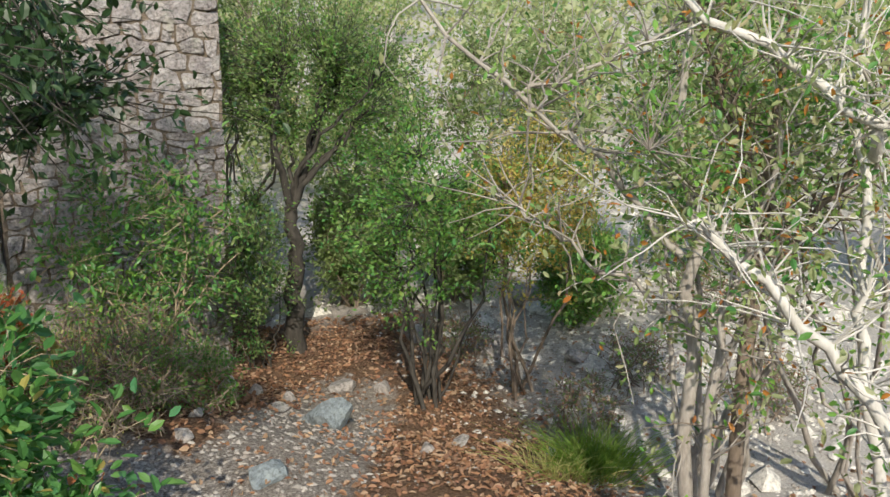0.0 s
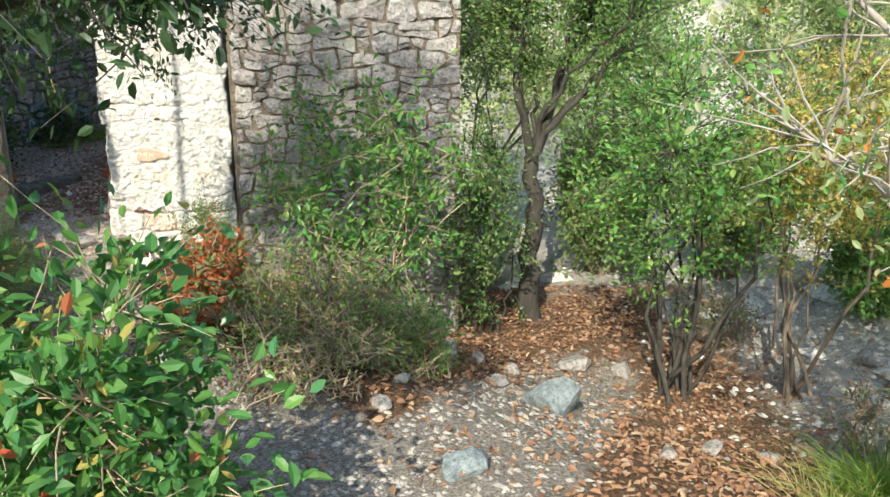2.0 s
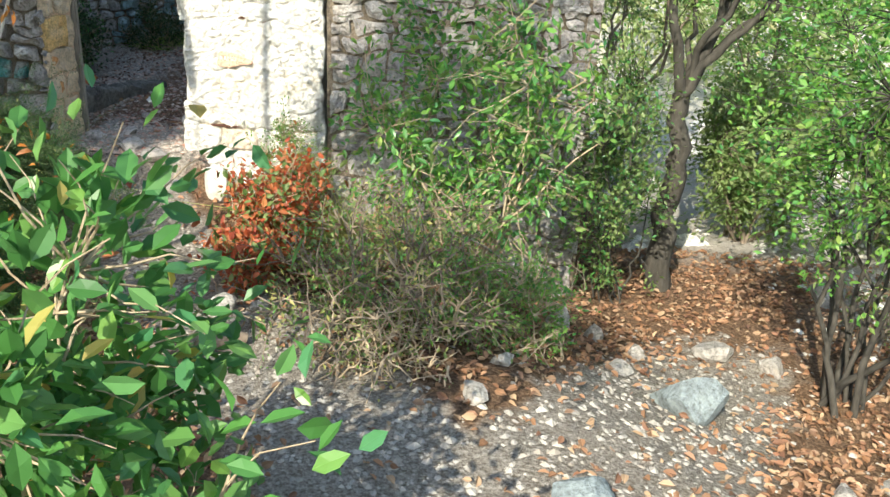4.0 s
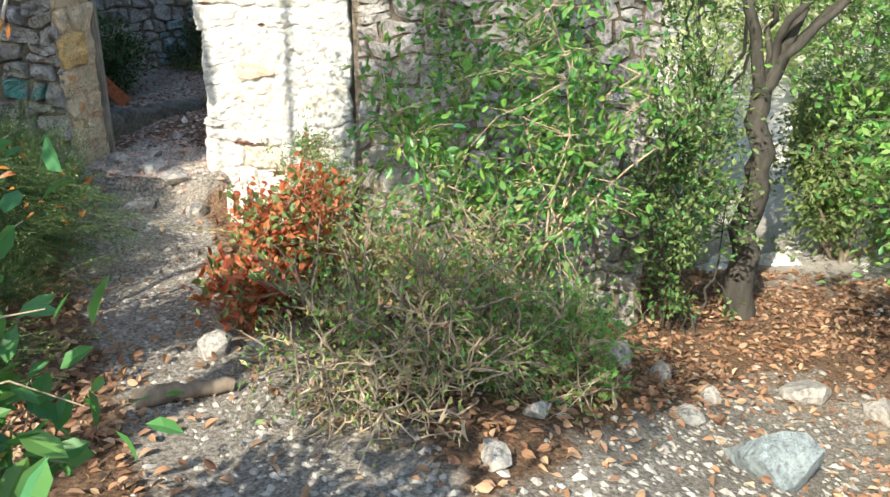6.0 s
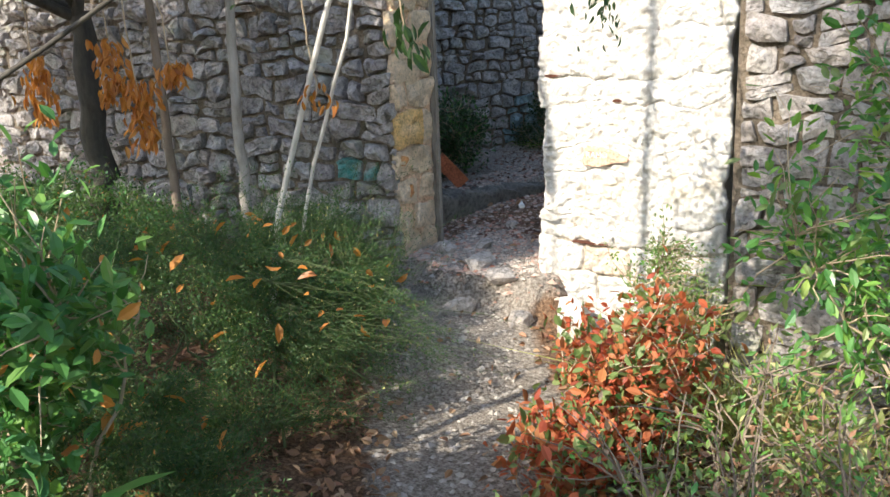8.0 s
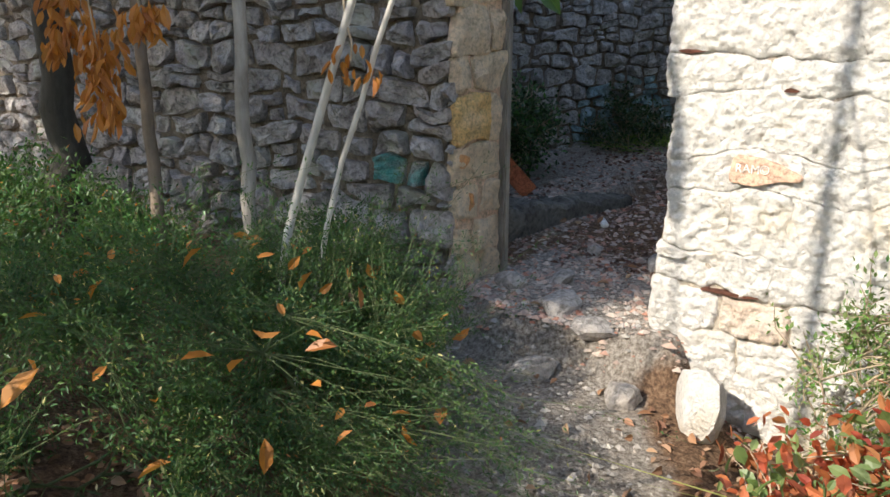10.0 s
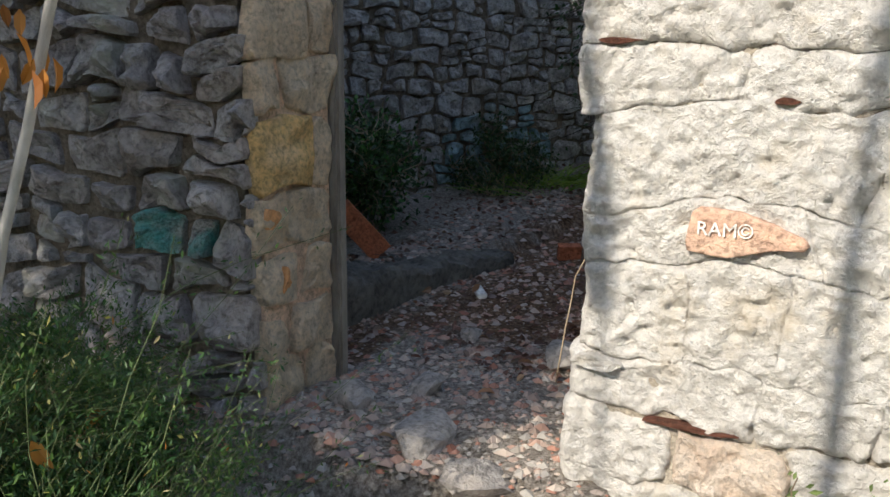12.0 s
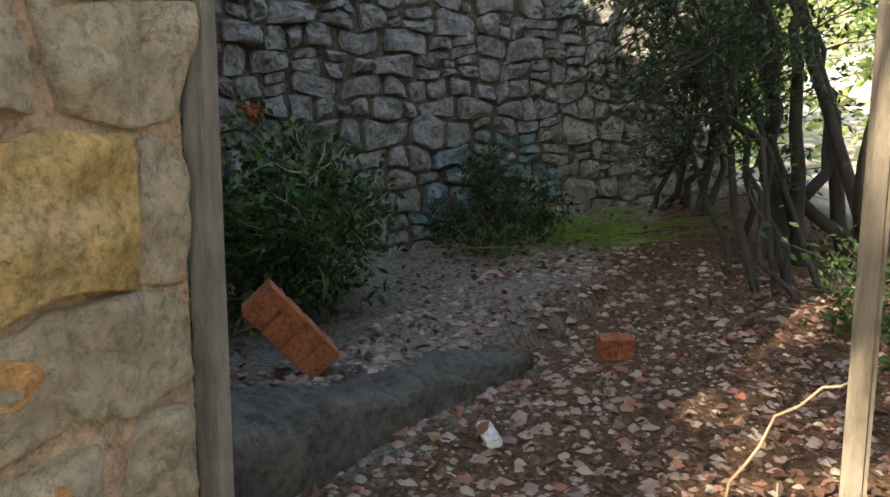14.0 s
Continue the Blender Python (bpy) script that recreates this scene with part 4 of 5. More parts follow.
ICO_F = np.array([[v.index for v in f.verts] for f in ICO.faces])
ICO.free()


def rock(x, y, size, mat, seed, label, sink=0.3):
    """A broken angular rock resting in the ground."""
    r = np.random.default_rng(seed)
    v = ICO_V * np.array(size)
    for _ in range(9):
        n = r.normal(size=3)
        n /= np.linalg.norm(n)
        d = v @ n
        lim = np.quantile(d, 0.80)
        v = v - np.outer(np.clip(d - lim, 0, None), n) * 0.9
    v += r.normal(size=v.shape) * min(size) * 0.03
    a = r.uniform(0, 6.28)
    v = v @ np.array([[math.cos(a), math.sin(a), 0], [-math.sin(a), math.cos(a), 0], [0, 0, 1]])
    ob = mesh_np("rock", v, ICO_F, mat)
    ob.location = (x, y, gz(x, y) + size[2] * (1 - 2 * sink) * 0.8)
    return tagged(ob, label, "rock", "loose rocks")


for i, (x, y, s, m) in enumerate([(4.05, -2.25, (0.34, 0.27, 0.25), M_BLUEROCK), (3.3, -0.9, (0.20, 0.14, 0.14), M_ROCK), (3.6, -0.95, (0.16, 0.12, 0.10), M_ROCK), (4.55, -0.85, (0.20, 0.15, 0.13), M_ROCK), (4.95, -0.95, (0.17, 0.12, 0.10), M_ROCK), (3.7, -1.75, (0.18, 0.10, 0.06), M_ROCK), (1.15, -2.4, (0.14, 0.10, 0.11), M_ROCK), (1.38, -2.3, (0.09, 0.07, 0.07), M_ROCK), (3.25, -3.9, (0.24, 0.17, 0.10), M_BLUEROCK), (2.75, -3.1, (0.13, 0.09, 0.07), M_ROCK), (5.3, -2.5, (0.17, 0.12, 0.06), M_ROCK), (4.8, -2.9, (0.12, 0.10, 0.07), M_ROCK), (5.7, -2.6, (0.15, 0.10, 0.05), M_ROCK), (3.9, -1.2, (0.15, 0.11, 0.09), M_ROCK), (0.35, -0.25, (0.24, 0.12, 0.22), M_LIME), (-0.35, 0.95, (0.20, 0.12, 0.07), M_ROCK), (-0.75, 0.45, (0.13, 0.10, 0.06), M_ROCK), (-0.55, 0.1, (0.24, 0.14, 0.05), M_ROCK), (-0.15, 0.6, (0.09, 0.07, 0.05), M_ROCK), (-0.95, 0.25, (0.15, 0.12, 0.06), M_ROCK), (-0.3, -0.05, (0.2, 0.1, 0.06), M_ROCK), (-0.85, 1.1, (0.09, 0.07, 0.05), M_ROCK), (6.6, -0.4, (0.3, 0.22, 0.16), M_ROCK), (7.2, -1.2, (0.24, 0.2, 0.12), M_ROCK), (5.9, 0.6, (0.3, 0.25, 0.15), M_ROCK), (7.5, 0.8, (0.4, 0.3, 0.2), M_ROCK), (0.02, -0.32, (0.13, 0.10, 0.1), M_ROCK), (-0.5, -0.28, (0.22, 0.1, 0.1), M_ROCK), (2.9, -2.55, (0.1, 0.08, 0.06), M_ROCK)]):
    rock(x, y, s, m, 100 + i, "blue-grey weathered rock beside the path" if m is M_BLUEROCK else "pale broken limestone rock on the ground")


def scatter(n, x0, x1, y0, y1, keep, seed):
    r = np.random.default_rng(seed)
    x, y = r.uniform(x0, x1, n), r.uniform(y0, y1, n)
    ok = r.uniform(0, 1, n) < keep(x, y)
    x, y = x[ok], y[ok]
    return np.column_stack([x, y, ground_z(x, y)]), r


def gravel(name, label, n, area, keep, lo, hi, mat, seed):
    p, r = scatter(n, *area, keep, seed)
    octa = np.array([[1, 0, 0], [0.3, 0.9, 0.1], [-0.7, 0.7, 0], [-0.9, -0.4, 0.1], [0.2, -1, 0], [0.1, 0.1, 0.8], [-0.2, 0.2, 0.7]])
    tri = np.array([[0, 1, 5], [1, 6, 5], [1, 2, 6], [2, 3, 6], [3, 5, 6], [3, 4, 5], [4, 0, 5]])
    a, s = r.uniform(0, 6.28, len(p)), (lo * (hi / lo) ** (r.uniform(0, 1, len(p)) ** 1.8))
    c, sn = np.cos(a), np.sin(a)
    q = octa[None] * r.uniform(0.65, 1.2, (len(p), 7, 1)) * s[:, None, None] * np.array([1, 0.75, 0.6])
    v = np.stack([q[..., 0] * c[:, None] - q[..., 1] * sn[:, None], q[..., 0] * sn[:, None] + q[..., 1] * c[:, None], q[..., 2]], -1) + p[:, None] - [0, 0, 0.002]
    f = (np.arange(len(p))[:, None, None] * 7 + tri).reshape(-1, 3)
    return tagged(mesh_np(name, v.reshape(-1, 3), f, mat), label, "gravel", kind="stuff")


def litter(label, n, area, keep, size, mat, seed):
    p, r = scatter(n, *area, keep, seed)
    p[:, 2] += r.uniform(0.002, 0.03, len(p))
    way = np.column_stack([r.normal(size=(len(p), 2)), r.normal(size=len(p)) * 0.3])
    v, f = leaf_mesh(p, way, np.full(len(p), size), r, 0.6, 0.5, True)
    return tagged(mesh_np("leaf_litter", v, f, mat), label, "leaf litter", kind="stuff")


M_GRAVEL = leaf_mat("grit and pebbles", [(0.26, 0.24, 0.22), (0.40, 0.37, 0.34), (0.34, 0.31, 0.29), (0.44, 0.41, 0.37), (0.28, 0.24, 0.21)], 0.0, 0.85)
M_DOORGRAVEL = leaf_mat("rubble chips and brick bits", [(0.30, 0.22, 0.19), (0.42, 0.33, 0.28), (0.36, 0.15, 0.10), (0.52, 0.44, 0.38), (0.28, 0.21, 0.19)], 0.0, 0.85)
near = (-1.6, 8.0, -6.2, 1.2)
gravel("gravel", "loose grey grit and pebbles on the path", 80000, near, lambda x, y: bare_mask(x, y) ** 2 * 0.75, 0.006, 0.034, M_GRAVEL, 61)
gravel("scree", "pale broken stones in the gully", 6000, (2.4, 7.5, -4.4, -0.3), lambda x, y: 0.10 + 0.55 * bare_mask(x, y), 0.012, 0.05, M_GRAVEL, 62)
gravel("boulders", "sun-bleached limestone boulders on the stony slope", 2600, (3.9, 15, -4.6, 9), lambda x, y: 0.6 * pale_mask(x, y) * (y > -4.6), 0.05, 0.30, M_PALESTONE, 68)
gravel("scree", "pale broken stones on the sunny slope", 9000, (5.4, 11.0, -5.2, 3.0), lambda x, y: 0.15 + 0.6 * pale_mask(x, y), 0.015, 0.08, M_PALESTONE, 70)
gravel("rubble_chips", "stone chips and brick fragments on the doorway floor", 16000, (-1.9, 0.6, -0.15, 4.2), lambda x, y: 0.8 - 0.12 * y, 0.008, 0.042, M_DOORGRAVEL, 63)
litter("brown fallen leaves over the forest floor", 52000, (-1.6, 8.0, -6.4, 1.6), lambda x, y: (0.03 + 0.16 * smoothstep(-2.0, -2.8, y) * smoothstep(2.2, 1.4, x) + 0.75 * (1 - bare_mask(x, y)) ** 1.5) * (1 - 0.93 * smoothstep(-0.35, -0.15, y) * smoothstep(1.2, 0.3, x)) * (0.45 + 0.55 * (wobble(x, y, 1.6, 2) > -0.1)), 0.062, M_LITTER, 64)
litter("brown leaves on the floor of the ruin, shade in their colour", 11000, (-2.2, 2.2, 0.7, 5.5), lambda x, y: 0.25 + 0.6 * smoothstep(-1.2, -0.4, x - 0.1 * y), 0.045, M_SHADELITTER, 65)

# ---- the doorway and what lies inside ----
for lo, hi, lab in [((-1.22, 0.47, 0.35), (-1.165, 0.53, 3.3), "dark weathered timber door post against the jamb"), ((-0.078, 0.47, 0.30), (-0.045, 0.53, 3.3), "grey split timber door post behind the pier")]:
    tagged(block_box("door_post", lo, hi, M_WOODPOST), lab, "door post", "door posts")


def ledge():
    """A low concrete kerb that runs inward from the jamb, its top and edge crumbling."""
    prof = np.array([(0, 0.36), (0, 0.46), (0, 0.56), (0, 0.65), (0, 0.72), (0, 0.77), (-0.01, 0.80), (-0.035, 0.815), (-0.07, 0.82), (-0.11, 0.82), (-0.15, 0.82), (-0.19, 0.82), (-0.24, 0.82), (-0.29, 0.825), (-0.34, 0.82), (-0.35, 0.40)])
    n, m = 90, len(prof)
    t = np.linspace(0, 1, n)[:, None]
    x, y = -1.56 + 0.38 * t + prof[None, :, 0], 0.55 + 1.8 * t + 0 * prof[None, :, 0]
    z = np.where(prof[None, :, 1] > 0.6, prof[None, :, 1] - 0.125 * t, prof[None, :, 1] + 0 * t)
    v = np.stack([x, y, z], -1).reshape(-1, 3)
    upper = np.clip((v[:, 2] - 0.5) * 5, 0, 1)
    v[:, 2] += upper * (0.022 * fbm(v * 7, 2, 21) + 0.014 * fbm(v * 22, 2, 22))
    v[:, 0] += 0.012 * fbm(v * 9, 3, 23) - 0.02 * upper * np.clip(fbm(v * 12, 2, 24), 0, 1)
    at = np.arange(n * m).reshape(n, m)
    f = np.stack([at[:-1, :-1], at[1:, :-1], at[1:, 1:], at[:-1, 1:]], -1).reshape(-1, 4)
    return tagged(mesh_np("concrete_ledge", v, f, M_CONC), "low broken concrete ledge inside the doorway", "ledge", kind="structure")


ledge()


def hollow_brick(name, m, label, size=(0.30, 0.13, 0.20)):
    """A ribbed terracotta block with through holes hinted by deep grooves."""
    foot = new(name)
    foot.matrix_world = m
    a, d, h = size
    bm = bmesh.new()
    n = 4
    for k in range(n):
        w = a / n
        bmesh.ops.create_cube(bm, size=1, matrix=Matrix.Translation((-a / 2 + w * (k + 0.5), 0, h / 2)) @ Matrix.Diagonal((w * 0.82, d, h, 1)))
    bmesh.ops.create_cube(bm, size=1, matrix=Matrix.Translation((0, 0, h / 2)) @ Matrix.Diagonal((a * 0.985, d * 0.86, h * 0.96, 1)))
    part("body", bm, M_BRICK, foot)
    return tagged(foot, label, "brick")


hollow_brick("hollow_brick", pose(-1.80, 1.50, 0.86, 0, 48, 40), "broken ribbed terracotta block leaning on the ledge", (0.34, 0.15, 0.13))
hollow_brick("hollow_brick", pose(-0.92, 2.6, gz(-0.92, 2.6) - 0.01, 8, 0, 30), "small terracotta brick fragment among leaves", (0.14, 0.08, 0.10))
tagged(block_box("plastic_scrap", (-0.07, -0.025, 0), (0.07, 0.025, 0.03), M_WHITE), "small white plastic scrap on the rubble", "scrap").matrix_world = pose(-1.07, 1.62, gz(-1.07, 1.62) + 0.015, 4, 6, -50)


def rod(name, label, category, pts, r0, r1, mat, seed, group=""):
    r = random.Random(seed)
    p = np.array(pts, float)
    n = 12
    q = np.stack([np.interp(np.linspace(0, len(p) - 1, n), np.arange(len(p)), p[:, k]) for k in range(3)], 1)
    q[1:] += np.array([[r.gauss(0, 0.006) for _ in range(3)] for _ in range(n - 1)])
    o = q[0].copy()
    v, f = tubes([(q - o, np.linspace(r0, r1, n))], 7)
    ob = mesh_np(name, v, f, mat, smooth=True)
    ob.location = o
    return tagged(ob, label, category, group)


rod("dead_stick", "bleached dead stick leaning by the wall", "stick", [(-1.42, -1.2, gz(-1.42, -1.2)), (-1.17, -1.2, 1.24), (-0.68, -1.2, 2.34), (-0.4, -1.2, 3.0)], 0.022, 0.014, M_DEADWOOD, 1, "dead sticks")
rod("dead_stick", "thin bleached dead stick leaning by the wall", "stick", [(-1.3, -1.15, gz(-1.3, -1.15)), (-1.02, -1.1, 1.3), (-0.62, -1.1, 2.2), (-0.5, -1.1, 3.0)], 0.014, 0.010, M_DEADWOOD, 2, "dead sticks")
rod("rotten_log", "short rotten reddish-brown log beside the path", "log", [(1.02, -2.98, gz(1.02, -2.98) + 0.03), (1.2, -2.86, gz(1.2, -2.86) + 0.05), (1.42, -2.74, gz(1.42, -2.74) + 0.04)], 0.055, 0.035, M_BARKBROWN, 7)
rod("bramble_cane", "dry arching bramble cane in the doorway", "cane", [(-0.32, 0.75, gz(-0.32, 0.75)), (-0.26, 0.72, 0.98), (-0.16, 0.7, 1.15), (-0.05, 0.68, 1.24)], 0.0035, 0.002, M_TWIG, 3, "canes")
rod("bramble_cane", "dry thin bramble cane in the doorway", "cane", [(-0.18, 0.6, gz(-0.18, 0.6)), (-0.14, 0.62, 0.85), (-0.16, 0.6, 1.05)], 0.003, 0.0015, M_TWIG, 4, "canes")


def hanging_leaves(x, y, z, n, drop, seed, mat=M_LEAF_ORANGE, name="dried_leaf_spray", label="spray of dried orange leaves hanging on a twig", group="dried leaf sprays", size=0.085):
    r = np.random.default_rng(seed)
    p = np.column_stack([r.normal(0, 0.045, n), r.normal(0, 0.045, n), -r.uniform(0, drop, n)])
    way = np.column_stack([r.normal(size=(n, 2)) * 0.35, -np.ones(n)])
    v, f = leaf_mesh(p, way, np.full(n, size), r, 0.42, 0.6, True)
    ob = mesh_np(name, v, f, mat)
    ob.location = (x, y, z)
    tagged(ob, label, "leaves", group, "stuff")
    rod("hanging_twig", "thin brown twig holding leaves", "twig", [(x, y, z - drop * 0.5), (x - 0.05, y, z + 0.35), (x - 0.2, y + 0.1, 3.3)], 0.004, 0.006, M_TWIG, seed, "hanging twigs")


for i, (x, y, z, n, d) in enumerate([(-2.17, -1.6, 2.2, 60, 0.4), (-1.94, -1.6, 1.95, 70, 0.42), (-1.6, -1.6, 2.05, 24, 0.12), (-0.83, -1.2, 1.88, 10, 0.14), (-2.7, -1.8, 2.1, 50, 0.4)]):
    hanging_leaves(x, y, z, n * 2, d, 200 + i)
hanging_leaves(0.98, -1.2, 2.35, 40, 0.3, 211, M_LEAF_DARK, "oak_sprig", "sprig of small dark leaves hanging before the pier", "oak sprigs", 0.05)


# Dark oak leaf colour stands in for shade on this broad-leaved sprig.
hanging_leaves(0.40, -1.95, 2.26, 20, 0.24, 212, M_LEAF_DARK, "broadleaf_sprig", "sprig of broad green leaves in shade tones hanging before the doorway", "broadleaf sprigs", 0.10)


def caught_leaves(centre, radii, n, seed):
    """Dry orange leaves fallen on a bush and caught in its twigs."""
    r = np.random.default_rng(seed)
    p = in_ball(r, n, 0.93)
    p[:, 2] = np.abs(p[:, 2])
    v, f = leaf_mesh(p * np.array(radii), r.normal(size=p.shape) + np.array([0, 0, -0.4]), np.full(n, 0.085), r, 0.5, 0.5, True)
    ob = mesh_np("caught_leaf", v, f, M_LEAF_ORANGE)
    ob.location = centre
    tagged(ob, "dry orange leaves caught on the heath bush", "leaves", kind="stuff")


caught_leaves((-0.95, -2.2, 0.6), (0.95, 1.4, 0.62), 80, 81)
caught_leaves((0.05, -3.3, 0.5), (0.40, 0.44, 0.42), 26, 82)


def brick_patch():
    """The bare salmon brick in the pier, with its chalked letters."""
    foot = new("exposed_brick")
    foot.location = (0.44, -0.009, 1.345)
    stone_piece(shrink(np.array([(-0.14, -0.055), (-0.03, -0.07), (0.09, -0.035), (0.18, -0.03), (0.17, 0.0), (0.07, 0.035), (0.0, 0.06), (-0.12, 0.065)]), 0.0), face_map((0, 0, 0), (1, 0, 0), (0, -1, 0)), 0.05, 0.010, random.Random(3), foot, M_SALMON, "brick_face", 0.01, 0.05, 28, True)
    cu = bpy.data.curves.new("chalk_letters", "FONT")
    cu.body, cu.size, cu.extrude, cu.align_x, cu.align_y = "RAM\u00a9", 0.052, 0.0008, "CENTER", "CENTER"
    cu.materials.append(M_WHITE)
    tx = new("chalk_letters", cu)
    tx.parent = foot
    tx.matrix_basis = pose(-0.035, -0.0165, 0.008, 90, 0, 0)
    tagged(foot, "bare salmon brick with white chalked letters", "brick")


brick_patch()

# ---- stones of the walls ----
rng = random.Random(5)


def plain(mat):
    return lambda c, r: mat


def left_mats(c, r):
    d = min(math.hypot((c[0] - x) / 1.3, c[1] - z) for x, z in ((-1.85, 1.41), (-1.77, 1.56), (-1.76, 1.15), (-1.47, 1.16)))
    return M_TEAL if d < 0.10 else M_RUBBLE


def jamb_mats(c, r):
    if 1.32 < c[1] < 1.58 and c[0] < 0.3:
        return M_OCHRE
    return M_TAN


M_REDPAINT = stone_mat("stone with red paint drips", [(0.36, 0.08, 0.08), (0.34, 0.30, 0.29), (0.40, 0.14, 0.13), (0.30, 0.28, 0.27)], 20, 0.9, per_object=False)


def back_mats(c, r):
    if abs(c[0] - 3.05) < 0.12 and c[1] > 1.55:
        return M_REDPAINT
    return M_BLUEPAINT if abs(c[0] - 4.2) < 0.55 and 0.9 < c[1] < 1.5 and r.random() < 0.75 else M_DARKRUB


rubble(wall_right, course_cells(1.27, 3.47, -0.9, 3.6, 0.27, 0.17, rng), face_map((0, 0.02, 0), (1, 0, 0), (0, -1, 0)), rng, plain(M_RUBBLE), 0.009, (0.025, 0.065), 330, far_mat=M_RUBBLE)
rubble(wall_left, sorted(course_cells(-8.4, -1.205, 0.45, 2.75, 0.29, 0.17, rng), key=lambda c: -c[:, 0].mean()), face_map((0, 0.03, 0), (1, 0, 0), (0, -1, 0)), rng, left_mats, 0.017, (0.05, 0.11), 300, 30, M_RUBBLE, 110)
rubble(wall_back, sorted(course_cells(1.2, 6.4, 0.6, 3.0, 0.18, 0.115, rng), key=lambda c: c[:, 1].mean()), face_map((-4.25, 0.5, 0), (0.4977, 0.8673, 0), (0.8673, -0.4977, 0)), rng, back_mats, 0.012, (0.03, 0.08), 300, 12, M_DARKRUB)
stone_piece(np.array([(2.60, 1.58), (2.70, 1.58), (2.70, 1.67), (2.60, 1.67)]), face_map((-4.25, 0.5, 0), (0.4977, 0.8673, 0), (0.8673, -0.4977, 0)), 0.05, 0.11, rng, wall_back, M_BRICK, "brick", 0.02)
jamb_courses = [0.2, 0.44, 0.68, 0.86, 1.08, 1.31, 1.585, 1.80, 2.05, 2.3, 2.6, 2.9, 3.2]
for k, (a, b) in enumerate(zip(jamb_courses, jamb_courses[1:])):
    cut = rng.uniform(0.26, 0.33) if k % 2 else rng.uniform(0.14, 0.2)
    for y0, y1 in ((0.0, cut), (cut, 0.465)):
        j = lambda: rng.uniform(-0.024, 0.042)
        poly = np.array([(y0 + j(), a + j()), ((y0 + y1) / 2, a + j()), (y1 + j(), a + j()), (y1 + j(), b + j()), ((y0 + y1) / 2, b + j()), (y0 + j(), b + j())])
        stone_piece(shrink(poly, 0.013, 0.07), face_map((-1.205, 0.0, 0), (0, 1, 0), (1, 0, 0)), 0.05, rng.uniform(0.028, 0.05), rng, jamb, jamb_mats((y0 + 0.05, (a + b) / 2), rng), sides=28, soft=True)



for y, z, w, h in ((0.06, 1.23, 0.10, 0.09), (0.13, 0.98, 0.04, 0.12)):
    ring = np.array([(y + w / 2 * math.cos(t) * rng.uniform(0.7, 1.2), z + h / 2 * math.sin(t) * rng.uniform(0.7, 1.2)) for t in np.arange(9) * 0.698])
    stone_piece(ring, face_map((-1.205, 0.0, 0), (0, 1, 0), (1, 0, 0)), 0.03, 0.046, rng, jamb, M_RUST, "orange_patch", 0.03)


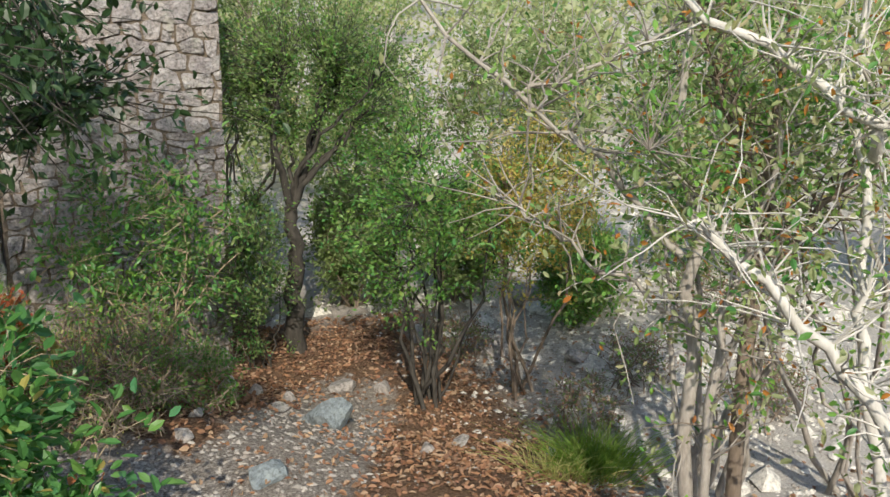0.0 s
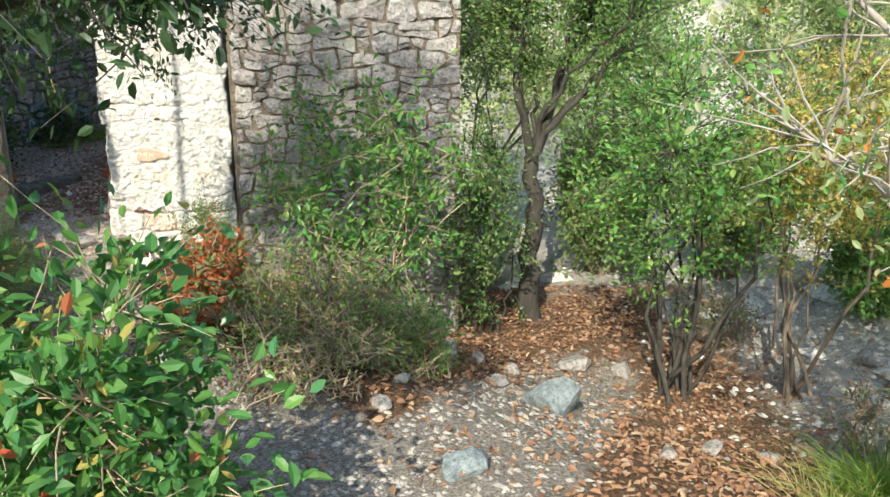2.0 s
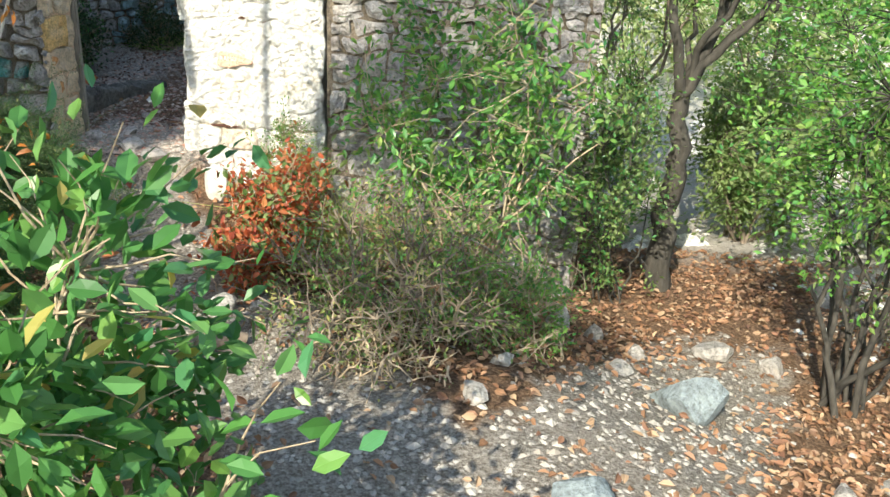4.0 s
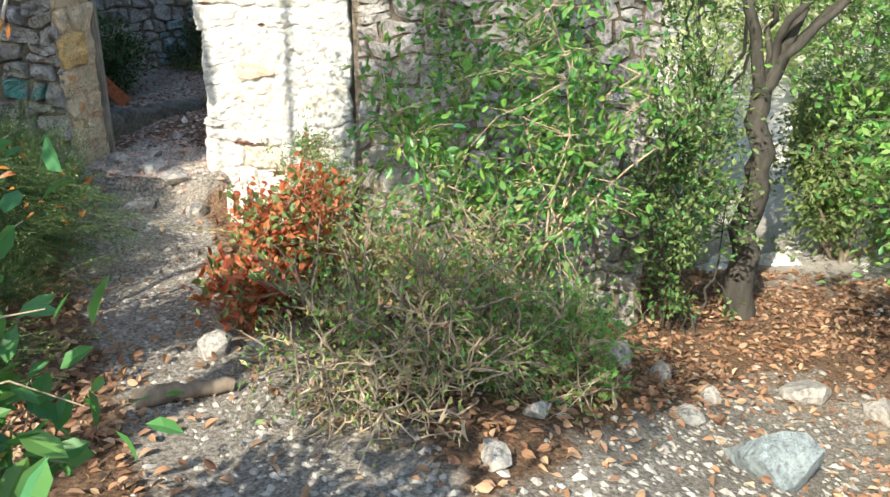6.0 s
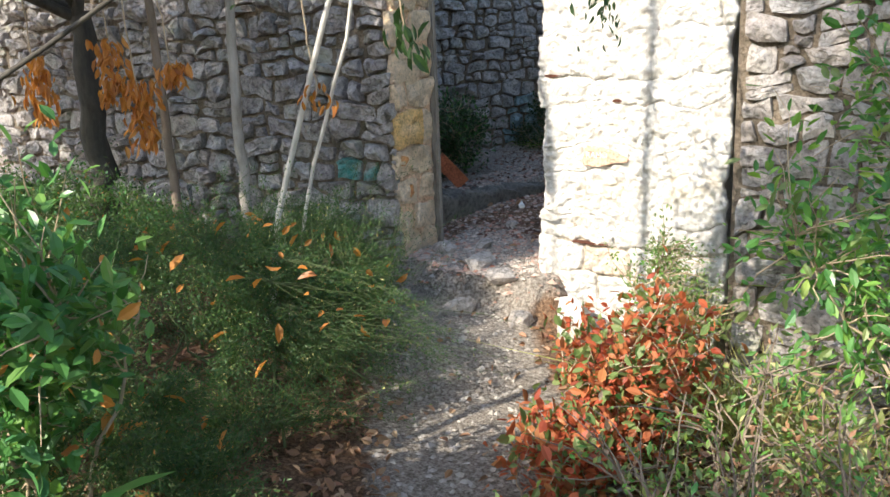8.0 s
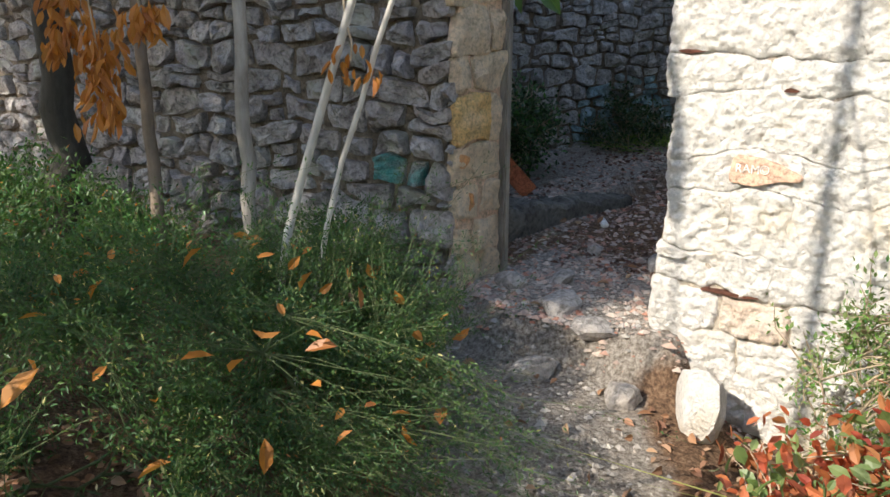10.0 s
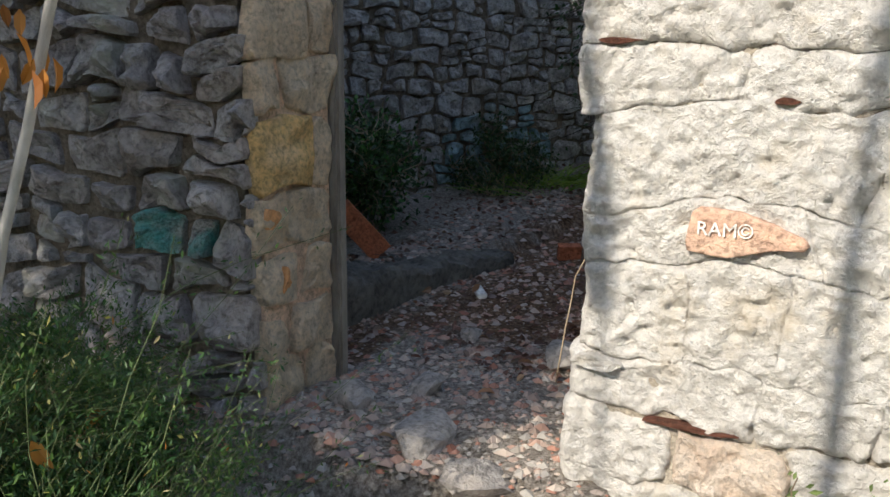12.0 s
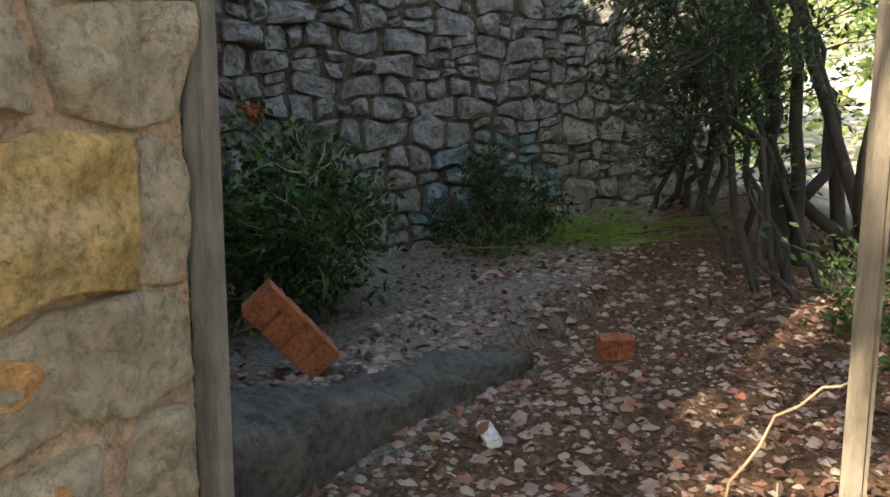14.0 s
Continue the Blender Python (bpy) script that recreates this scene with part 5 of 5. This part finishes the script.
def lime_block(x0, x1, z0, z1, k, first, mat, openness):
    """A block under rough lime render: pitted lumps over the whole pier, cracks along its own edges."""
    nx, nz = max(6, int((x1 - x0) / 0.009)), max(6, int((z1 - z0) / 0.009))
    u, w = np.meshgrid(np.linspace(0, 1, nx + 1), np.linspace(0, 1, nz + 1))

    def waver(t, a, seed, amount):
        return amount * fbm(np.column_stack([t.ravel() * 5, np.full(t.size, a * 3.1), np.zeros(t.size)]), 3, seed).reshape(t.shape)

    xx, zz = x0 + (x1 - x0) * u, z0 + (z1 - z0) * w
    x = xx + (1 - u) * waver(zz, x0, 3, 0.014 if first else 0.035) + u * waver(zz, x1, 3, 0.035)
    z = zz + (1 - w) * waver(xx, z0, 4, 0.042) + w * waver(xx, z1, 4, 0.042)
    p = np.column_stack([x.ravel(), z.ravel(), np.zeros(x.size)])
    out = 0.020 + 0.011 * fbm(p * 5, 2, 7) + 0.010 * fbm(p * 17, 2, 8) + 0.011 * fbm(p * 45, 2, 9)
    out = out - 0.014 * np.clip(vnoise(p * 26, 10) - 0.40, 0, 1) * 2
    side = np.minimum(u, 1 - u).ravel() * (x1 - x0) if not first else (1 - u).ravel() * (x1 - x0)
    bed = np.minimum(w, 1 - w).ravel() * (z1 - z0)
    gape = openness * np.clip(0.35 + 1.3 * fbm(p * 3.1, 2, 11), 0.0, 1.0)
    out = out - gape * (np.exp(-((bed / 0.010) ** 2)) + np.exp(-((side / 0.009) ** 2)))
    if first:
        out = out - 0.03 * np.exp(-(((u.ravel() * (x1 - x0)) / 0.018) ** 2))
    v = np.column_stack([x.ravel(), z.ravel(), out])
    at = np.arange((nx + 1) * (nz + 1)).reshape(nz + 1, nx + 1)
    quads = np.stack([at[:-1, :-1], at[:-1, 1:], at[1:, 1:], at[1:, :-1]], -1).reshape(-1, 4)
    rim = np.concatenate([at[0, :-1], at[:-1, -1], at[-1, :0:-1], at[:0:-1, 0]])
    back = v[rim].copy()
    back[:, 2] = -0.38 if first else -0.05
    b = len(v) + np.arange(len(rim))
    skirt = np.stack([rim, b, np.roll(b, -1), np.roll(rim, -1)], 1)
    return mesh_np("block", face_map((0, 0.02, 0), (1, 0, 0), (0, -1, 0))(np.vstack([v, back])), np.vstack([quads, skirt]), mat, pier, smooth=True)


pier_rows = [(0.05, 0.33, (0.45, 0.8), 0.05), (0.33, 0.58, (0.38, 0.9), 0.05), (0.58, 0.77, (0.29, 0.62), 0.05), (0.77, 0.935, (0.53, 0.82), 0.04), (0.935, 1.235, (0.30, 0.56), 0.016), (1.235, 1.40, (0.64,), 0.008), (1.40, 1.67, (0.75,), 0.006), (1.67, 1.835, (0.43,), 0.016), (1.835, 2.10, (0.8,), 0.008), (2.10, 2.42, (0.5,), 0.008), (2.42, 2.75, (0.7,), 0.008), (2.75, 3.12, (0.4,), 0.008), (3.12, 3.5, (0.6,), 0.008)]
for k, (a, b, cuts, openness) in enumerate(pier_rows):
    ends = [rng.uniform(-0.045, 0.02), *cuts, 1.20]
    for n, (p, q) in enumerate(zip(ends, ends[1:])):
        lime_block(p, q, a, b, k, n == 0, M_LIMEPINK if (k, n) in ((2, 1), (8, 2)) else M_LIME, openness)
# Dark chips paint the shade of red-brown holes between the blocks.
for name, x, z, w, h, m in [("brick_chip", 0.09, 1.845, 0.12, 0.022, M_DARKBRICK), ("brick_chip", 0.52, 1.69, 0.08, 0.02, M_DARKBRICK), ("brick_chip", 0.34, 0.775, 0.28, 0.026, M_DARKBRICK), ("flat_stone", 0.07, 0.93, 0.17, 0.05, M_LIME)]:
    ring = np.array([(x + w / 2 * math.cos(t) * rng.uniform(0.55, 1.2), z + h / 2 * math.sin(t) * rng.uniform(0.5, 1.3)) for t in np.arange(7) * 0.8976])
    stone_piece(ring, face_map((0, 0.0, 0), (1, 0, 0), (0, -1, 0)), 0.06, 0.04 if name == "flat_stone" else 0.008, rng, pier, m, name, 0.02)
